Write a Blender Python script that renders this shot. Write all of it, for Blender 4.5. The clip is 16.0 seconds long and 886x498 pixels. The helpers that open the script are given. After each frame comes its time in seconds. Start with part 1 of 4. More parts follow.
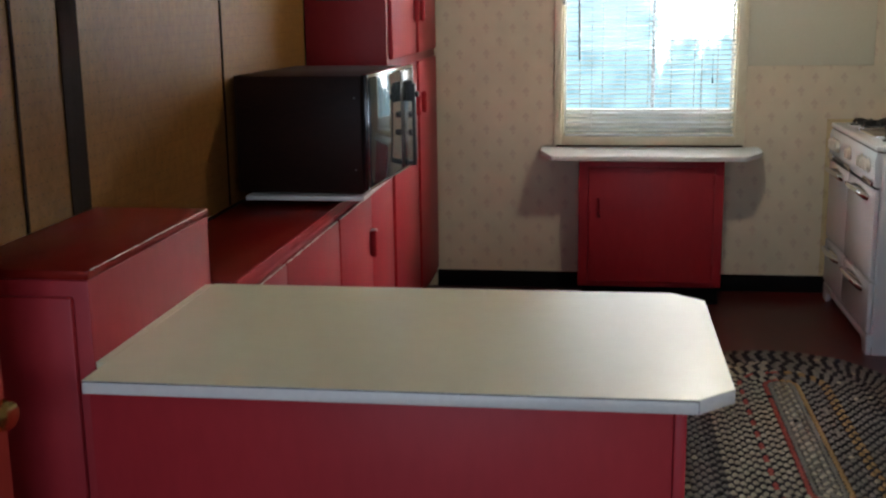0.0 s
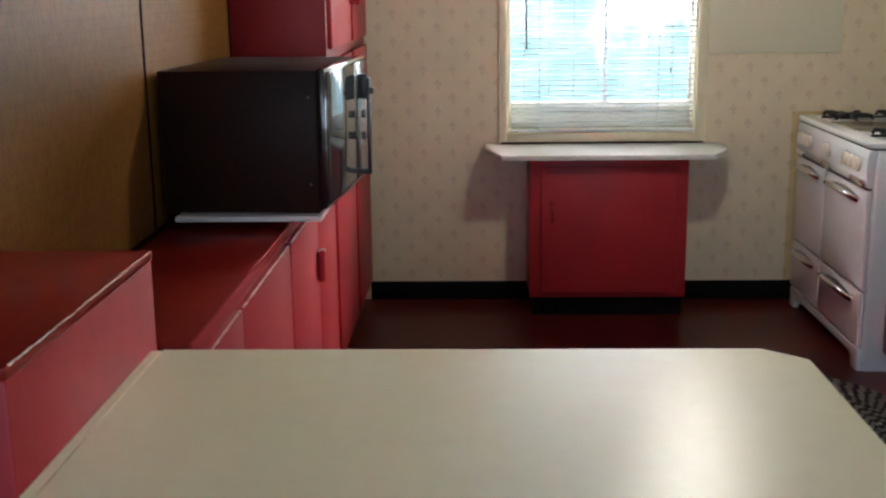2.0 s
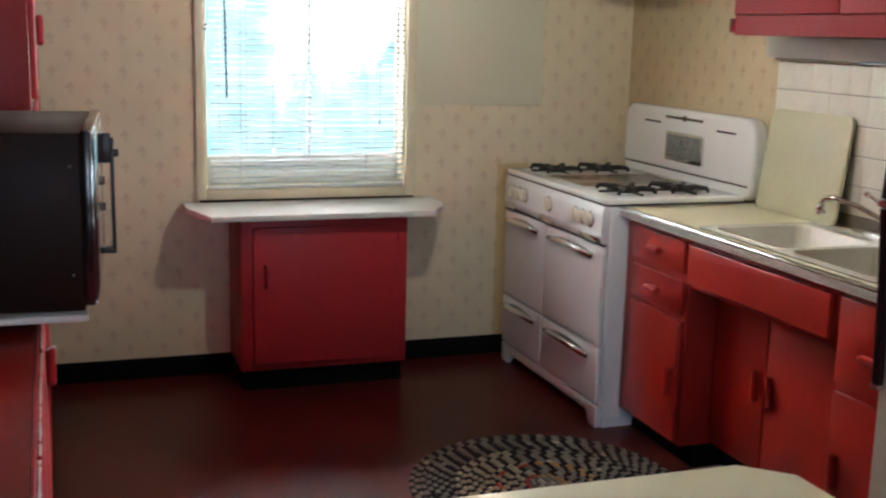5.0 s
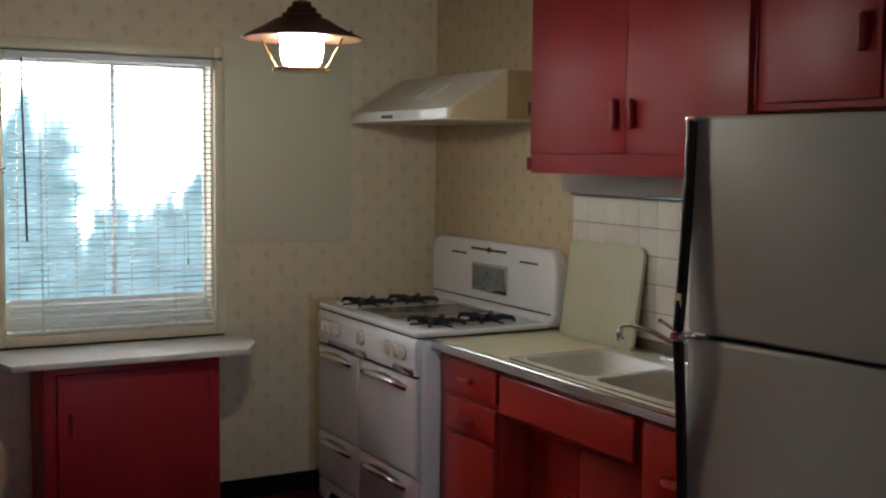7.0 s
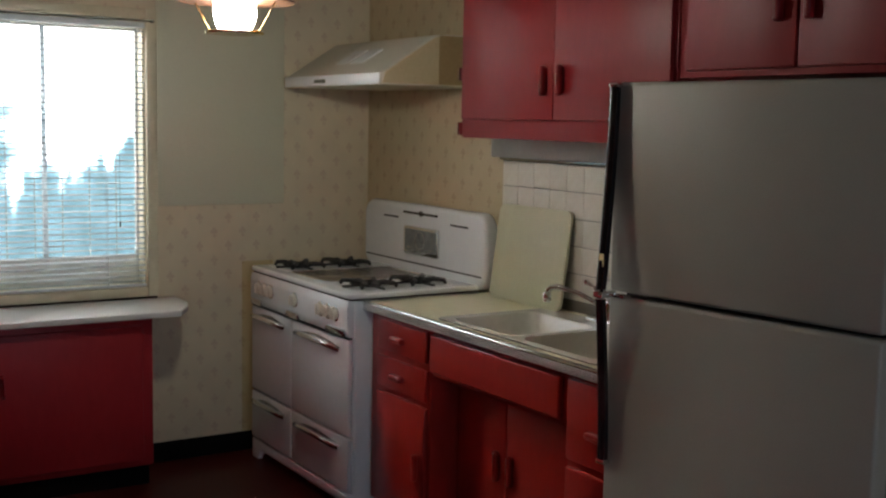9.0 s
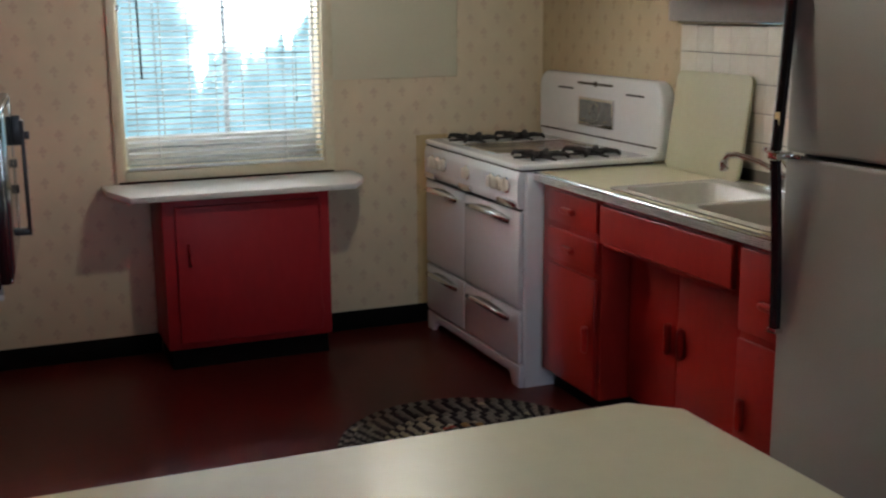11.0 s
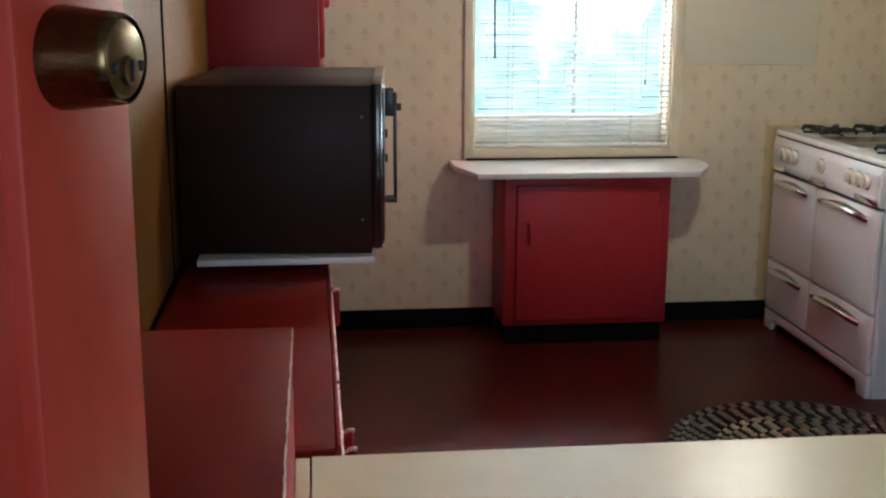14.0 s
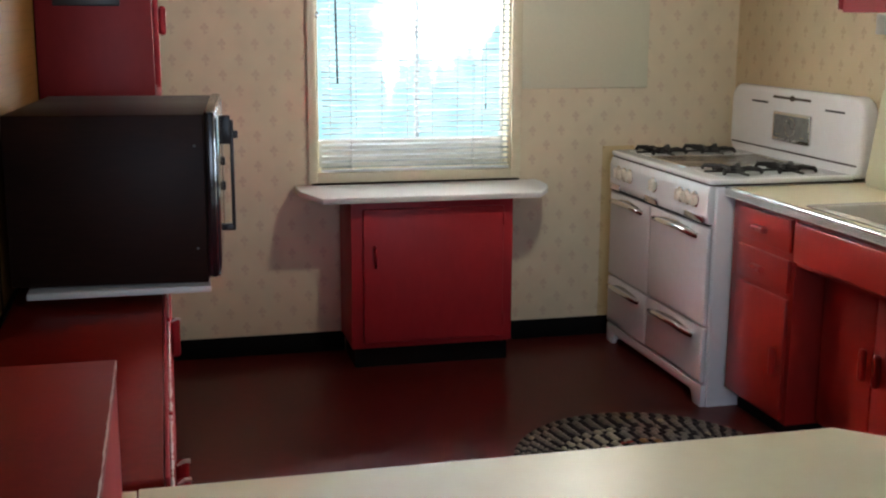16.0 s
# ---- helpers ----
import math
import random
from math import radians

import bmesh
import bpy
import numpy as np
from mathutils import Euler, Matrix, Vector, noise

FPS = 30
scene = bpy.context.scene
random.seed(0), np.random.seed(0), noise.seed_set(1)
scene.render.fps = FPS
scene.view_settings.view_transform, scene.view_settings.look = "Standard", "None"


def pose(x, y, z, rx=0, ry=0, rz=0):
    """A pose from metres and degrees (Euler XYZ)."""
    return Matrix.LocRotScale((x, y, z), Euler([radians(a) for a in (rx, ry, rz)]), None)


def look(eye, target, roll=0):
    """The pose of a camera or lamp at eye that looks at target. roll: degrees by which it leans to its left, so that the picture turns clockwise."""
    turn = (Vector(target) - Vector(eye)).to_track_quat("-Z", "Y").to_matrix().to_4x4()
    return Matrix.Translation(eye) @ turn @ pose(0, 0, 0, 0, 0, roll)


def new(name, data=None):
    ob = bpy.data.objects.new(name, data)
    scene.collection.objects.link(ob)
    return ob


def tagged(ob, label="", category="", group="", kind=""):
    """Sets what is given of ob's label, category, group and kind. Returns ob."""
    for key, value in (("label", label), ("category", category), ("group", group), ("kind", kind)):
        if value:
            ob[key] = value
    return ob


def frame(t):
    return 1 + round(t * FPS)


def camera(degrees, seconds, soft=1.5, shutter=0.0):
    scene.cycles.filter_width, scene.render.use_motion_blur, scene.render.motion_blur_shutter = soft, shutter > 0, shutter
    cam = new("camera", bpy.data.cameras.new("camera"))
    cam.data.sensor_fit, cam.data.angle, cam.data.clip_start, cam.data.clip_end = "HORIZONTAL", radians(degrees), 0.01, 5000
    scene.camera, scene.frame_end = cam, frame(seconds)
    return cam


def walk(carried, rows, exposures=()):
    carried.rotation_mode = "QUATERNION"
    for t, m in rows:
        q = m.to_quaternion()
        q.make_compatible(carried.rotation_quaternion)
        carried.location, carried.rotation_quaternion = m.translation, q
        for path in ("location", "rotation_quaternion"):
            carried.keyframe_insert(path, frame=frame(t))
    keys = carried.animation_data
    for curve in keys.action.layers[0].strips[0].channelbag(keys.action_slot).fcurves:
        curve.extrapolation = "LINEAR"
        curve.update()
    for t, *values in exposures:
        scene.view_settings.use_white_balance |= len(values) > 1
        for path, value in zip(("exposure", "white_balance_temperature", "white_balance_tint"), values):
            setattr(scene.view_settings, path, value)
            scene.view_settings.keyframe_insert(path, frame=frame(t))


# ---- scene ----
cam = camera(42.6, 16.0, soft=2.2, shutter=0.4)
PATH = [
    (0, (-1.163, -1.111, 1.535), (-1.435, 0.825, 1.114), -0.8),
    (0.5, (-1.205, -0.959, 1.552), (-1.448, 0.987, 1.158), 0.6),
    (1, (-1.257, -0.805, 1.526), (-1.525, 1.13, 1.096), 0.6),
    (1.5, (-1.331, -0.68, 1.511), (-1.487, 1.251, 1.013), 1.1),
    (2, (-1.504, -0.511, 1.521), (-1.569, 1.437, 1.074), -0.7),
    (2.5, (-1.635, -0.352, 1.494), (-1.699, 1.593, 1.031), -0.1),
    (3, (-1.724, -0.15, 1.52), (-1.721, 1.817, 1.158), -0.8),
    (3.5, (-1.854, -0.016, 1.523), (-1.765, 1.939, 1.111), 1.3),
    (4, (-1.971, 0.034, 1.541), (-1.548, 1.941, 1.113), -0.4),
    (4.5, (-1.999, 0.04, 1.539), (-1.472, 1.925, 1.127), 1.6),
    (5, (-2.005, 0.015, 1.545), (-1.358, 1.869, 1.166), 1.4),
    (5.2, (-2.005, 0.01, 1.559), (-1.317, 1.851, 1.19), 1.6),
    (7.3, (-2.043, -0.038, 1.619), (-1.064, 1.7, 1.472), 0.6),
    (7.5, (-2.058, -0.055, 1.619), (-1.068, 1.678, 1.48), 0.7),
    (8, (-2.068, -0.087, 1.626), (-1.025, 1.616, 1.513), 0.4),
    (8.2, (-2.07, -0.091, 1.626), (-1.007, 1.599, 1.497), 0.5),
    (10.3, (-1.989, -0.098, 1.557), (-1.066, 1.643, 1.215), -0.2),
    (10.5, (-1.976, -0.095, 1.553), (-1.104, 1.67, 1.2), -0.5),
    (11, (-1.977, -0.09, 1.534), (-1.228, 1.716, 1.116), -0.4),
    (11.5, (-1.971, -0.072, 1.532), (-1.312, 1.768, 1.111), -0.3),
    (12, (-2.006, -0.061, 1.527), (-1.462, 1.82, 1.12), -0.1),
    (12.5, (-2.026, -0.062, 1.527), (-1.557, 1.837, 1.109), 0.6),
    (13, (-2.047, -0.056, 1.519), (-1.685, 1.862, 1.083), 0.7),
    (13.5, (-2.065, -0.049, 1.52), (-1.774, 1.883, 1.091), 0.6),
    (14, (-2.076, -0.035, 1.517), (-1.854, 1.903, 1.076), 0.3),
    (14.5, (-2.069, -0.038, 1.525), (-1.799, 1.898, 1.1), 0.6),
    (15, (-2.059, -0.051, 1.533), (-1.704, 1.878, 1.143), 0.9),
    (15.5, (-2.042, -0.072, 1.535), (-1.614, 1.842, 1.146), 0.5),
    (16, (-2.031, -0.079, 1.53), (-1.564, 1.823, 1.129), 0.3),
]
EXPOSURES = [(0, 0.12), (1.5, 0.38), (2.5, 0.62), (3.5, 0.68), (5, 0.55), (7.3, -0.56), (8.2, -0.62), (10.3, -0.14), (11, -0.08), (12.5, 0.45), (14, 0.56), (16, 0.49)]
walk(cam, [(t, look(eye, target, roll)) for t, eye, target, roll in PATH], EXPOSURES)

# ---- light ----
world = bpy.data.worlds.new("world")
scene.world = world
world.use_nodes = True
sky = world.node_tree.nodes.new("ShaderNodeTexSky")
sky.sky_type, sky.sun_disc, sky.sun_elevation, sky.sun_rotation = "NISHITA", False, radians(40), radians(20)
world.node_tree.links.new(sky.outputs[0], world.node_tree.nodes["Background"].inputs[0])
world.node_tree.nodes["Background"].inputs[1].default_value = 0.08


def area_lamp(name, m, sx, sy, watts, colour):
    lamp = bpy.data.lights.new(name, "AREA")
    lamp.shape, lamp.size, lamp.size_y, lamp.energy, lamp.color = "RECTANGLE", sx, sy, watts, colour
    ob = new(name, lamp)
    ob.matrix_world = m
    return ob


area_lamp("rear_window_daylight", look((-1.4, -2.66, 1.5), (-1.0, 4, 1.2)), 1.5, 1.1, 32, (0.62, 0.76, 1.0))
# Added fill from an unseen east opening, for the door and ledge.
area_lamp("side_fill", look((0.735, -1.1, 1.55), (-2.4, 0.3, 1.0)), 1.4, 1.1, 4, (0.95, 0.95, 1.0))

# ---- materials ----


def mat(name, c1, c2=None, rough=0.5, metal=0.0, scale=6.0, fine=60.0, bump=0.05, stretch=(1, 1, 1), rvar=0.08, coat=0.0, dist=0.002, per_object=0.0):
    """A surface whose colour, gloss and relief vary at two scales."""
    m = bpy.data.materials.new(name)
    m.use_nodes = True
    n, l = m.node_tree.nodes, m.node_tree.links
    b = n["Principled BSDF"]
    c2 = c2 or tuple(v * 0.82 for v in c1)
    tc, mp = n.new("ShaderNodeTexCoord"), n.new("ShaderNodeMapping")
    mp.inputs["Scale"].default_value = stretch
    l.new(tc.outputs["Object"], mp.inputs[0])
    big, small = n.new("ShaderNodeTexNoise"), n.new("ShaderNodeTexNoise")
    for node, s, d in ((big, scale, 4), (small, fine, 3)):
        node.inputs["Scale"].default_value, node.inputs["Detail"].default_value = s, d
        l.new(mp.outputs[0], node.inputs["Vector"])
    add = n.new("ShaderNodeMath")
    add.operation = "MULTIPLY_ADD"
    add.inputs[1].default_value = 0.45
    l.new(small.outputs[0], add.inputs[0])
    half = n.new("ShaderNodeMath")
    half.operation = "MULTIPLY"
    half.inputs[1].default_value = 0.6
    l.new(big.outputs[0], half.inputs[0])
    l.new(half.outputs[0], add.inputs[2])
    ramp = n.new("ShaderNodeValToRGB")
    ramp.color_ramp.elements[0].position, ramp.color_ramp.elements[1].position = 0.34, 0.70
    ramp.color_ramp.elements[0].color, ramp.color_ramp.elements[1].color = (*c2, 1), (*c1, 1)
    l.new(add.outputs[0], ramp.inputs[0])
    out = ramp.outputs[0]
    if per_object:
        info, hsv, mr = n.new("ShaderNodeObjectInfo"), n.new("ShaderNodeHueSaturation"), n.new("ShaderNodeMapRange")
        mr.inputs[3].default_value, mr.inputs[4].default_value = 1 - per_object, 1 + per_object
        l.new(info.outputs["Random"], mr.inputs[0])
        l.new(mr.outputs[0], hsv.inputs["Value"])
        l.new(out, hsv.inputs["Color"])
        out = hsv.outputs[0]
    l.new(out, b.inputs["Base Color"])
    rr = n.new("ShaderNodeMapRange")
    rr.inputs[3].default_value, rr.inputs[4].default_value = max(0.02, rough - rvar), min(1, rough + rvar)
    l.new(big.outputs[0], rr.inputs[0])
    l.new(rr.outputs[0], b.inputs["Roughness"])
    b.inputs["Metallic"].default_value = metal
    b.inputs["Coat Weight"].default_value = coat
    if bump:
        bp = n.new("ShaderNodeBump")
        bp.inputs["Strength"].default_value, bp.inputs["Distance"].default_value = bump, dist
        l.new(add.outputs[0], bp.inputs["Height"])
        l.new(bp.outputs[0], b.inputs["Normal"])
    return m


def glow(name, colour, strength):
    m = bpy.data.materials.new(name)
    m.use_nodes = True
    b = m.node_tree.nodes["Principled BSDF"]
    b.inputs["Base Color"].default_value = (0.8, 0.78, 0.7, 1)
    b.inputs["Emission Color"].default_value = (*colour, 1)
    b.inputs["Emission Strength"].default_value = strength
    return m


def wallpaper(name, along, base, mark):
    """Cream paper with small staggered sprigs; along: 0 for a wall along x, 1 for one along y."""
    m = mat(name, base, tuple(v * 0.86 for v in base), rough=0.62, scale=1.6, fine=9, bump=0.04)
    n, l = m.node_tree.nodes, m.node_tree.links
    b = n["Principled BSDF"]
    plain = b.inputs["Base Color"].links[0].from_socket
    tc, sep = n.new("ShaderNodeTexCoord"), n.new("ShaderNodeSeparateXYZ")
    l.new(tc.outputs["Object"], sep.inputs[0])

    def op(kind, a, bb=None, c=None):
        node = n.new("ShaderNodeMath")
        node.operation = kind
        for i, v in enumerate((a, bb, c)):
            if v is None:
                continue
            if isinstance(v, (int, float)):
                node.inputs[i].default_value = v
            else:
                l.new(v, node.inputs[i])
        return node.outputs[0]

    u, v = sep.outputs[along], sep.outputs[2]
    wob = n.new("ShaderNodeTexNoise")
    wob.inputs["Scale"].default_value = 90
    l.new(tc.outputs["Object"], wob.inputs["Vector"])
    total = None
    for du, dv in ((0.0, 0.0), (0.5, 0.5)):
        fu = op("MULTIPLY", op("SUBTRACT", op("FRACT", op("MULTIPLY_ADD", u, 1 / 0.142, du)), 0.5), 0.142)
        fv = op("MULTIPLY", op("SUBTRACT", op("FRACT", op("MULTIPLY_ADD", v, 1 / 0.134, dv)), 0.5), 0.134)
        for cx, cz, rx, rz in ((0, 0.014, 0.0075, 0.010), (-0.010, 0.003, 0.0075, 0.008), (0.010, 0.003, 0.0075, 0.008), (0, -0.011, 0.004, 0.016), (0.006, -0.018, 0.007, 0.004)):
            ex = op("MULTIPLY", op("SUBTRACT", fu, cx), 1 / rx)
            ez = op("MULTIPLY", op("SUBTRACT", fv, cz), 1 / rz)
            d = op("ADD", op("MULTIPLY", ex, ex), op("MULTIPLY", ez, ez))
            k = op("SMOOTH_MIN", op("MAXIMUM", op("SUBTRACT", 1.6, d), 0.0), 1.0, 0.2)
            total = k if total is None else op("MAXIMUM", total, k)
    total = op("MULTIPLY", total, op("MULTIPLY_ADD", wob.outputs[0], 0.9, 0.05))
    mix = n.new("ShaderNodeMix")
    mix.data_type = "RGBA"
    l.new(total, mix.inputs[0])
    l.new(plain, mix.inputs[6])
    mix.inputs[7].default_value = (*mark, 1)
    l.new(mix.outputs[2], b.inputs["Base Color"])
    return m


RED = mat("red_gloss_paint", (0.375, 0.027, 0.034), (0.315, 0.021, 0.027), rough=0.42, scale=2.5, fine=45, bump=0.10, stretch=(1, 1, 0.35))
RED.node_tree.nodes["Principled BSDF"].inputs["Specular IOR Level"].default_value = 0.20
RED_TOP = mat("worn_red_counter_paint", (0.21, 0.0145, 0.0095), (0.16, 0.0105, 0.0075), rough=0.30, scale=3, fine=70, bump=0.0, rvar=0.02)
RED_TOP.node_tree.nodes["Principled BSDF"].inputs["Specular IOR Level"].default_value = 0.09
RED_DOOR = mat("orange_red_door_paint", (0.43, 0.046, 0.028), (0.36, 0.035, 0.022), rough=0.40, scale=2, fine=50, bump=0.12, stretch=(1, 1, 0.3))
CHIP = mat("chipped_white_primer", (0.80, 0.76, 0.72), (0.70, 0.60, 0.55), rough=0.55, scale=30, fine=120, bump=0.3)
LAMINATE = mat("cream_speckled_laminate", (0.78, 0.745, 0.515), (0.74, 0.70, 0.475), rough=0.33, scale=3, fine=24, bump=0, rvar=0.01)
LAMINATE.node_tree.nodes["Principled BSDF"].inputs["Specular IOR Level"].default_value = 0.24
SHELF_WHITE = mat("white_laminate", (0.72, 0.72, 0.68), (0.62, 0.62, 0.58), rough=0.4, scale=8, fine=110, bump=0.03)
SHELF_WHITE.node_tree.nodes["Principled BSDF"].inputs["Specular IOR Level"].default_value = 0.2
EDGE = mat("laminate_edge_band", (0.66, 0.66, 0.62), (0.58, 0.58, 0.55), rough=0.45, scale=12, fine=90)
SEAM = mat("dark_glue_seam", (0.045, 0.035, 0.03), rough=0.7)
FLOOR = mat("dark_red_linoleum", (0.104, 0.0155, 0.0117), (0.072, 0.0105, 0.0083), rough=0.31, scale=2.2, fine=28, bump=0.05, rvar=0.03)
FLOOR.node_tree.nodes["Principled BSDF"].inputs["Specular IOR Level"].default_value = 0.2
BASEB = mat("black_vinyl_base", (0.005, 0.0045, 0.0045), (0.008, 0.007, 0.007), rough=0.65, scale=4)
WOOD = mat("brown_wood_panelling", (0.205, 0.094, 0.026), (0.120, 0.052, 0.013), rough=0.40, scale=2.2, fine=40, bump=0.05, stretch=(1, 1, 0.8), rvar=0.06)
WOOD.node_tree.nodes["Principled BSDF"].inputs["Specular IOR Level"].default_value = 0.035


def drill(m, pitch, radius):
    """Rows of small drilled holes in a board that runs along y and z: dark and sunk."""
    n, l = m.node_tree.nodes, m.node_tree.links
    b = n["Principled BSDF"]
    plain = b.inputs["Base Color"].links[0].from_socket
    tc, sc, fr = n.new("ShaderNodeTexCoord"), n.new("ShaderNodeVectorMath"), n.new("ShaderNodeVectorMath")
    sc.operation, fr.operation = "MULTIPLY", "FRACTION"
    sc.inputs[1].default_value = (0, 1 / pitch, 1 / pitch)
    off, dist = n.new("ShaderNodeVectorMath"), n.new("ShaderNodeVectorMath")
    off.operation, dist.operation = "SUBTRACT", "LENGTH"
    off.inputs[1].default_value = (0, 0.5, 0.5)
    l.new(tc.outputs["Object"], sc.inputs[0])
    l.new(sc.outputs[0], fr.inputs[0])
    l.new(fr.outputs[0], off.inputs[0])
    l.new(off.outputs[0], dist.inputs[0])
    hole = n.new("ShaderNodeMapRange")
    hole.inputs[1].default_value, hole.inputs[2].default_value = radius / pitch * 1.15, radius / pitch * 0.9
    l.new(dist.outputs["Value"], hole.inputs[0])
    mix = n.new("ShaderNodeMix")
    mix.data_type = "RGBA"
    mix.inputs[7].default_value = (0.062, 0.029, 0.010, 1)
    l.new(hole.outputs[0], mix.inputs[0])
    l.new(plain, mix.inputs[6])
    l.new(mix.outputs[2], b.inputs["Base Color"])
    bp = n.new("ShaderNodeBump")
    bp.invert = True
    bp.inputs["Strength"].default_value, bp.inputs["Distance"].default_value = 0.2, 0.002
    l.new(hole.outputs[0], bp.inputs["Height"])
    old = b.inputs["Normal"].links[0].from_socket
    l.new(old, bp.inputs["Normal"])
    l.new(bp.outputs[0], b.inputs["Normal"])


drill(WOOD, 0.0254, 0.0022)
WOOD_DARK = mat("dark_stained_batten", (0.020, 0.011, 0.007), (0.012, 0.007, 0.005), rough=0.85, scale=8, stretch=(3, 3, 0.2))
WOOD_DARK.node_tree.nodes["Principled BSDF"].inputs["Specular IOR Level"].default_value = 0.02
BASEB.node_tree.nodes["Principled BSDF"].inputs["Specular IOR Level"].default_value = 0.06
GROOVE = mat("black_groove", (0.012, 0.010, 0.009), rough=0.8)
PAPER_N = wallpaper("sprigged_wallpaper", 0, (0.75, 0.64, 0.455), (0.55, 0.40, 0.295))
# East wall: the same sprigs on a darker, yellower base.
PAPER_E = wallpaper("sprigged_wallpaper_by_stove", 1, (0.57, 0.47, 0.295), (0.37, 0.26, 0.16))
PLASTER = mat("plain_cream_plaster", (0.66, 0.62, 0.54), (0.58, 0.54, 0.46), rough=0.7, scale=2, fine=30, bump=0.1)
CEIL = mat("white_ceiling_paint", (0.74, 0.73, 0.69), rough=0.8, scale=3, fine=80, bump=0.2)
CREAM = mat("cream_gloss_trim", (0.72, 0.66, 0.48), (0.64, 0.57, 0.40), rough=0.35, scale=7, fine=60, bump=0.06)
BOARD = mat("cream_painted_board", (0.665, 0.63, 0.475), (0.625, 0.59, 0.44), rough=0.5, scale=2, fine=70, bump=0.04)
ENAMEL = mat("white_porcelain_enamel", (0.85, 0.87, 0.87), (0.80, 0.82, 0.82), rough=0.2, scale=4, fine=40, bump=0.015, coat=0.3)
ENAMEL_DOOR = mat("pale_oven_door_enamel", (0.76, 0.76, 0.765), (0.71, 0.71, 0.715), rough=0.24, scale=3, fine=40, bump=0.02, coat=0.2)
SINKW = mat("cream_sink_porcelain", (0.74, 0.72, 0.64), (0.66, 0.64, 0.56), rough=0.22, scale=5, fine=50, bump=0.02)
IRON = mat("black_cast_iron", (0.016, 0.015, 0.015), (0.03, 0.028, 0.026), rough=0.55, scale=30, fine=160, bump=0.35)
CHROME = mat("chrome", (0.80, 0.80, 0.80), (0.70, 0.70, 0.70), rough=0.12, metal=1.0, scale=12, fine=60, bump=0.01, rvar=0.05)
# Darker copy of RED: shade on wall and tall cabinets is put into the colour.
RED_SHADED = mat("shaded_red_paint", (0.205, 0.0115, 0.013), (0.172, 0.009, 0.0105), rough=0.43, scale=2.5, fine=45, bump=0.06, stretch=(1, 1, 0.35), rvar=0.04)
RED_SHADED.node_tree.nodes["Principled BSDF"].inputs["Specular IOR Level"].default_value = 0.24
RED_GLOSS = mat("glossy_red_enamel_paint", (0.31, 0.0195, 0.0145), (0.26, 0.0155, 0.012), rough=0.34, scale=2.5, fine=45, bump=0.06, stretch=(1, 1, 0.35), rvar=0.04, coat=0.30)
RED_GLOSS.node_tree.nodes["Principled BSDF"].inputs["Specular IOR Level"].default_value = 0.2
RED_GLOSS.node_tree.nodes["Principled BSDF"].inputs["Coat Roughness"].default_value = 0.06
EDGE_METAL = mat("bright_aluminium_edging", (0.80, 0.80, 0.78), (0.66, 0.66, 0.64), rough=0.34, metal=1.0, scale=30, fine=160, bump=0.05, rvar=0.08)
STEEL = mat("ribbed_aluminium_trim", (0.60, 0.60, 0.58), (0.52, 0.52, 0.50), rough=0.11, metal=1.0, scale=10, fine=80, bump=0.0, rvar=0.03)
GRIDDLE = mat("griddle_steel", (0.20, 0.17, 0.14), (0.11, 0.095, 0.08), rough=0.22, metal=0.5, scale=9, fine=60, bump=0.05)
CLOCKFACE = mat("dull_clock_plate", (0.24, 0.25, 0.235), (0.12, 0.13, 0.125), rough=0.45, metal=0.2, scale=26, fine=120, bump=0.15)
PANEL_GREY = mat("dark_grey_control_metal", (0.060, 0.063, 0.067), (0.038, 0.040, 0.043), rough=0.22, scale=16, fine=120, bump=0.02)
PANEL_GREY.node_tree.nodes["Principled BSDF"].inputs["Specular IOR Level"].default_value = 0.5
LOCKFACE = mat("worn_lock_brass", (0.25, 0.205, 0.12), (0.14, 0.11, 0.06), rough=0.36, metal=1.0, scale=40, fine=160, bump=0.08)
KNOB = mat("ivory_plastic", (0.78, 0.72, 0.60), (0.70, 0.64, 0.52), rough=0.3, scale=20)
TILE = mat("cream_glazed_tile", (0.72, 0.70, 0.62), (0.66, 0.63, 0.54), rough=0.38, scale=7, fine=40, bump=0.02, per_object=0.05)
GROUT = mat("grey_grout", (0.20, 0.185, 0.16), (0.14, 0.13, 0.11), rough=0.85, scale=14, fine=150, bump=0.3)
CUTTING = mat("pale_green_cream_board", (0.58, 0.575, 0.40), (0.53, 0.52, 0.355), rough=0.42, scale=6, fine=70, bump=0.05)
FRIDGE = mat("almond_fridge_paint", (0.345, 0.325, 0.270), (0.305, 0.288, 0.240), rough=0.46, scale=2, fine=220, bump=0.12)
FRIDGE.node_tree.nodes["Principled BSDF"].inputs["Specular IOR Level"].default_value = 0.3
BLACKGLOSS = mat("black_gloss_plastic", (0.012, 0.011, 0.012), rough=0.16, scale=8, bump=0)
BLACKMATT = mat("black_plastic", (0.015, 0.014, 0.014), (0.03, 0.028, 0.028), rough=0.4, scale=20, bump=0.05)
VINYL = mat("dark_walnut_vinyl", (0.023, 0.0092, 0.0058), (0.012, 0.0048, 0.0032), rough=0.46, scale=4, fine=70, bump=0.05, stretch=(0.4, 2, 2))
VINYL.node_tree.nodes["Principled BSDF"].inputs["Specular IOR Level"].default_value = 0.13
DARKGLASS = mat("dark_oven_glass", (0.02, 0.028, 0.032), rough=0.06, scale=3, bump=0, rvar=0.02)
HOODW = mat("off_white_hood_enamel", (0.66, 0.62, 0.52), (0.58, 0.53, 0.43), rough=0.34, scale=5, fine=60, bump=0.03)
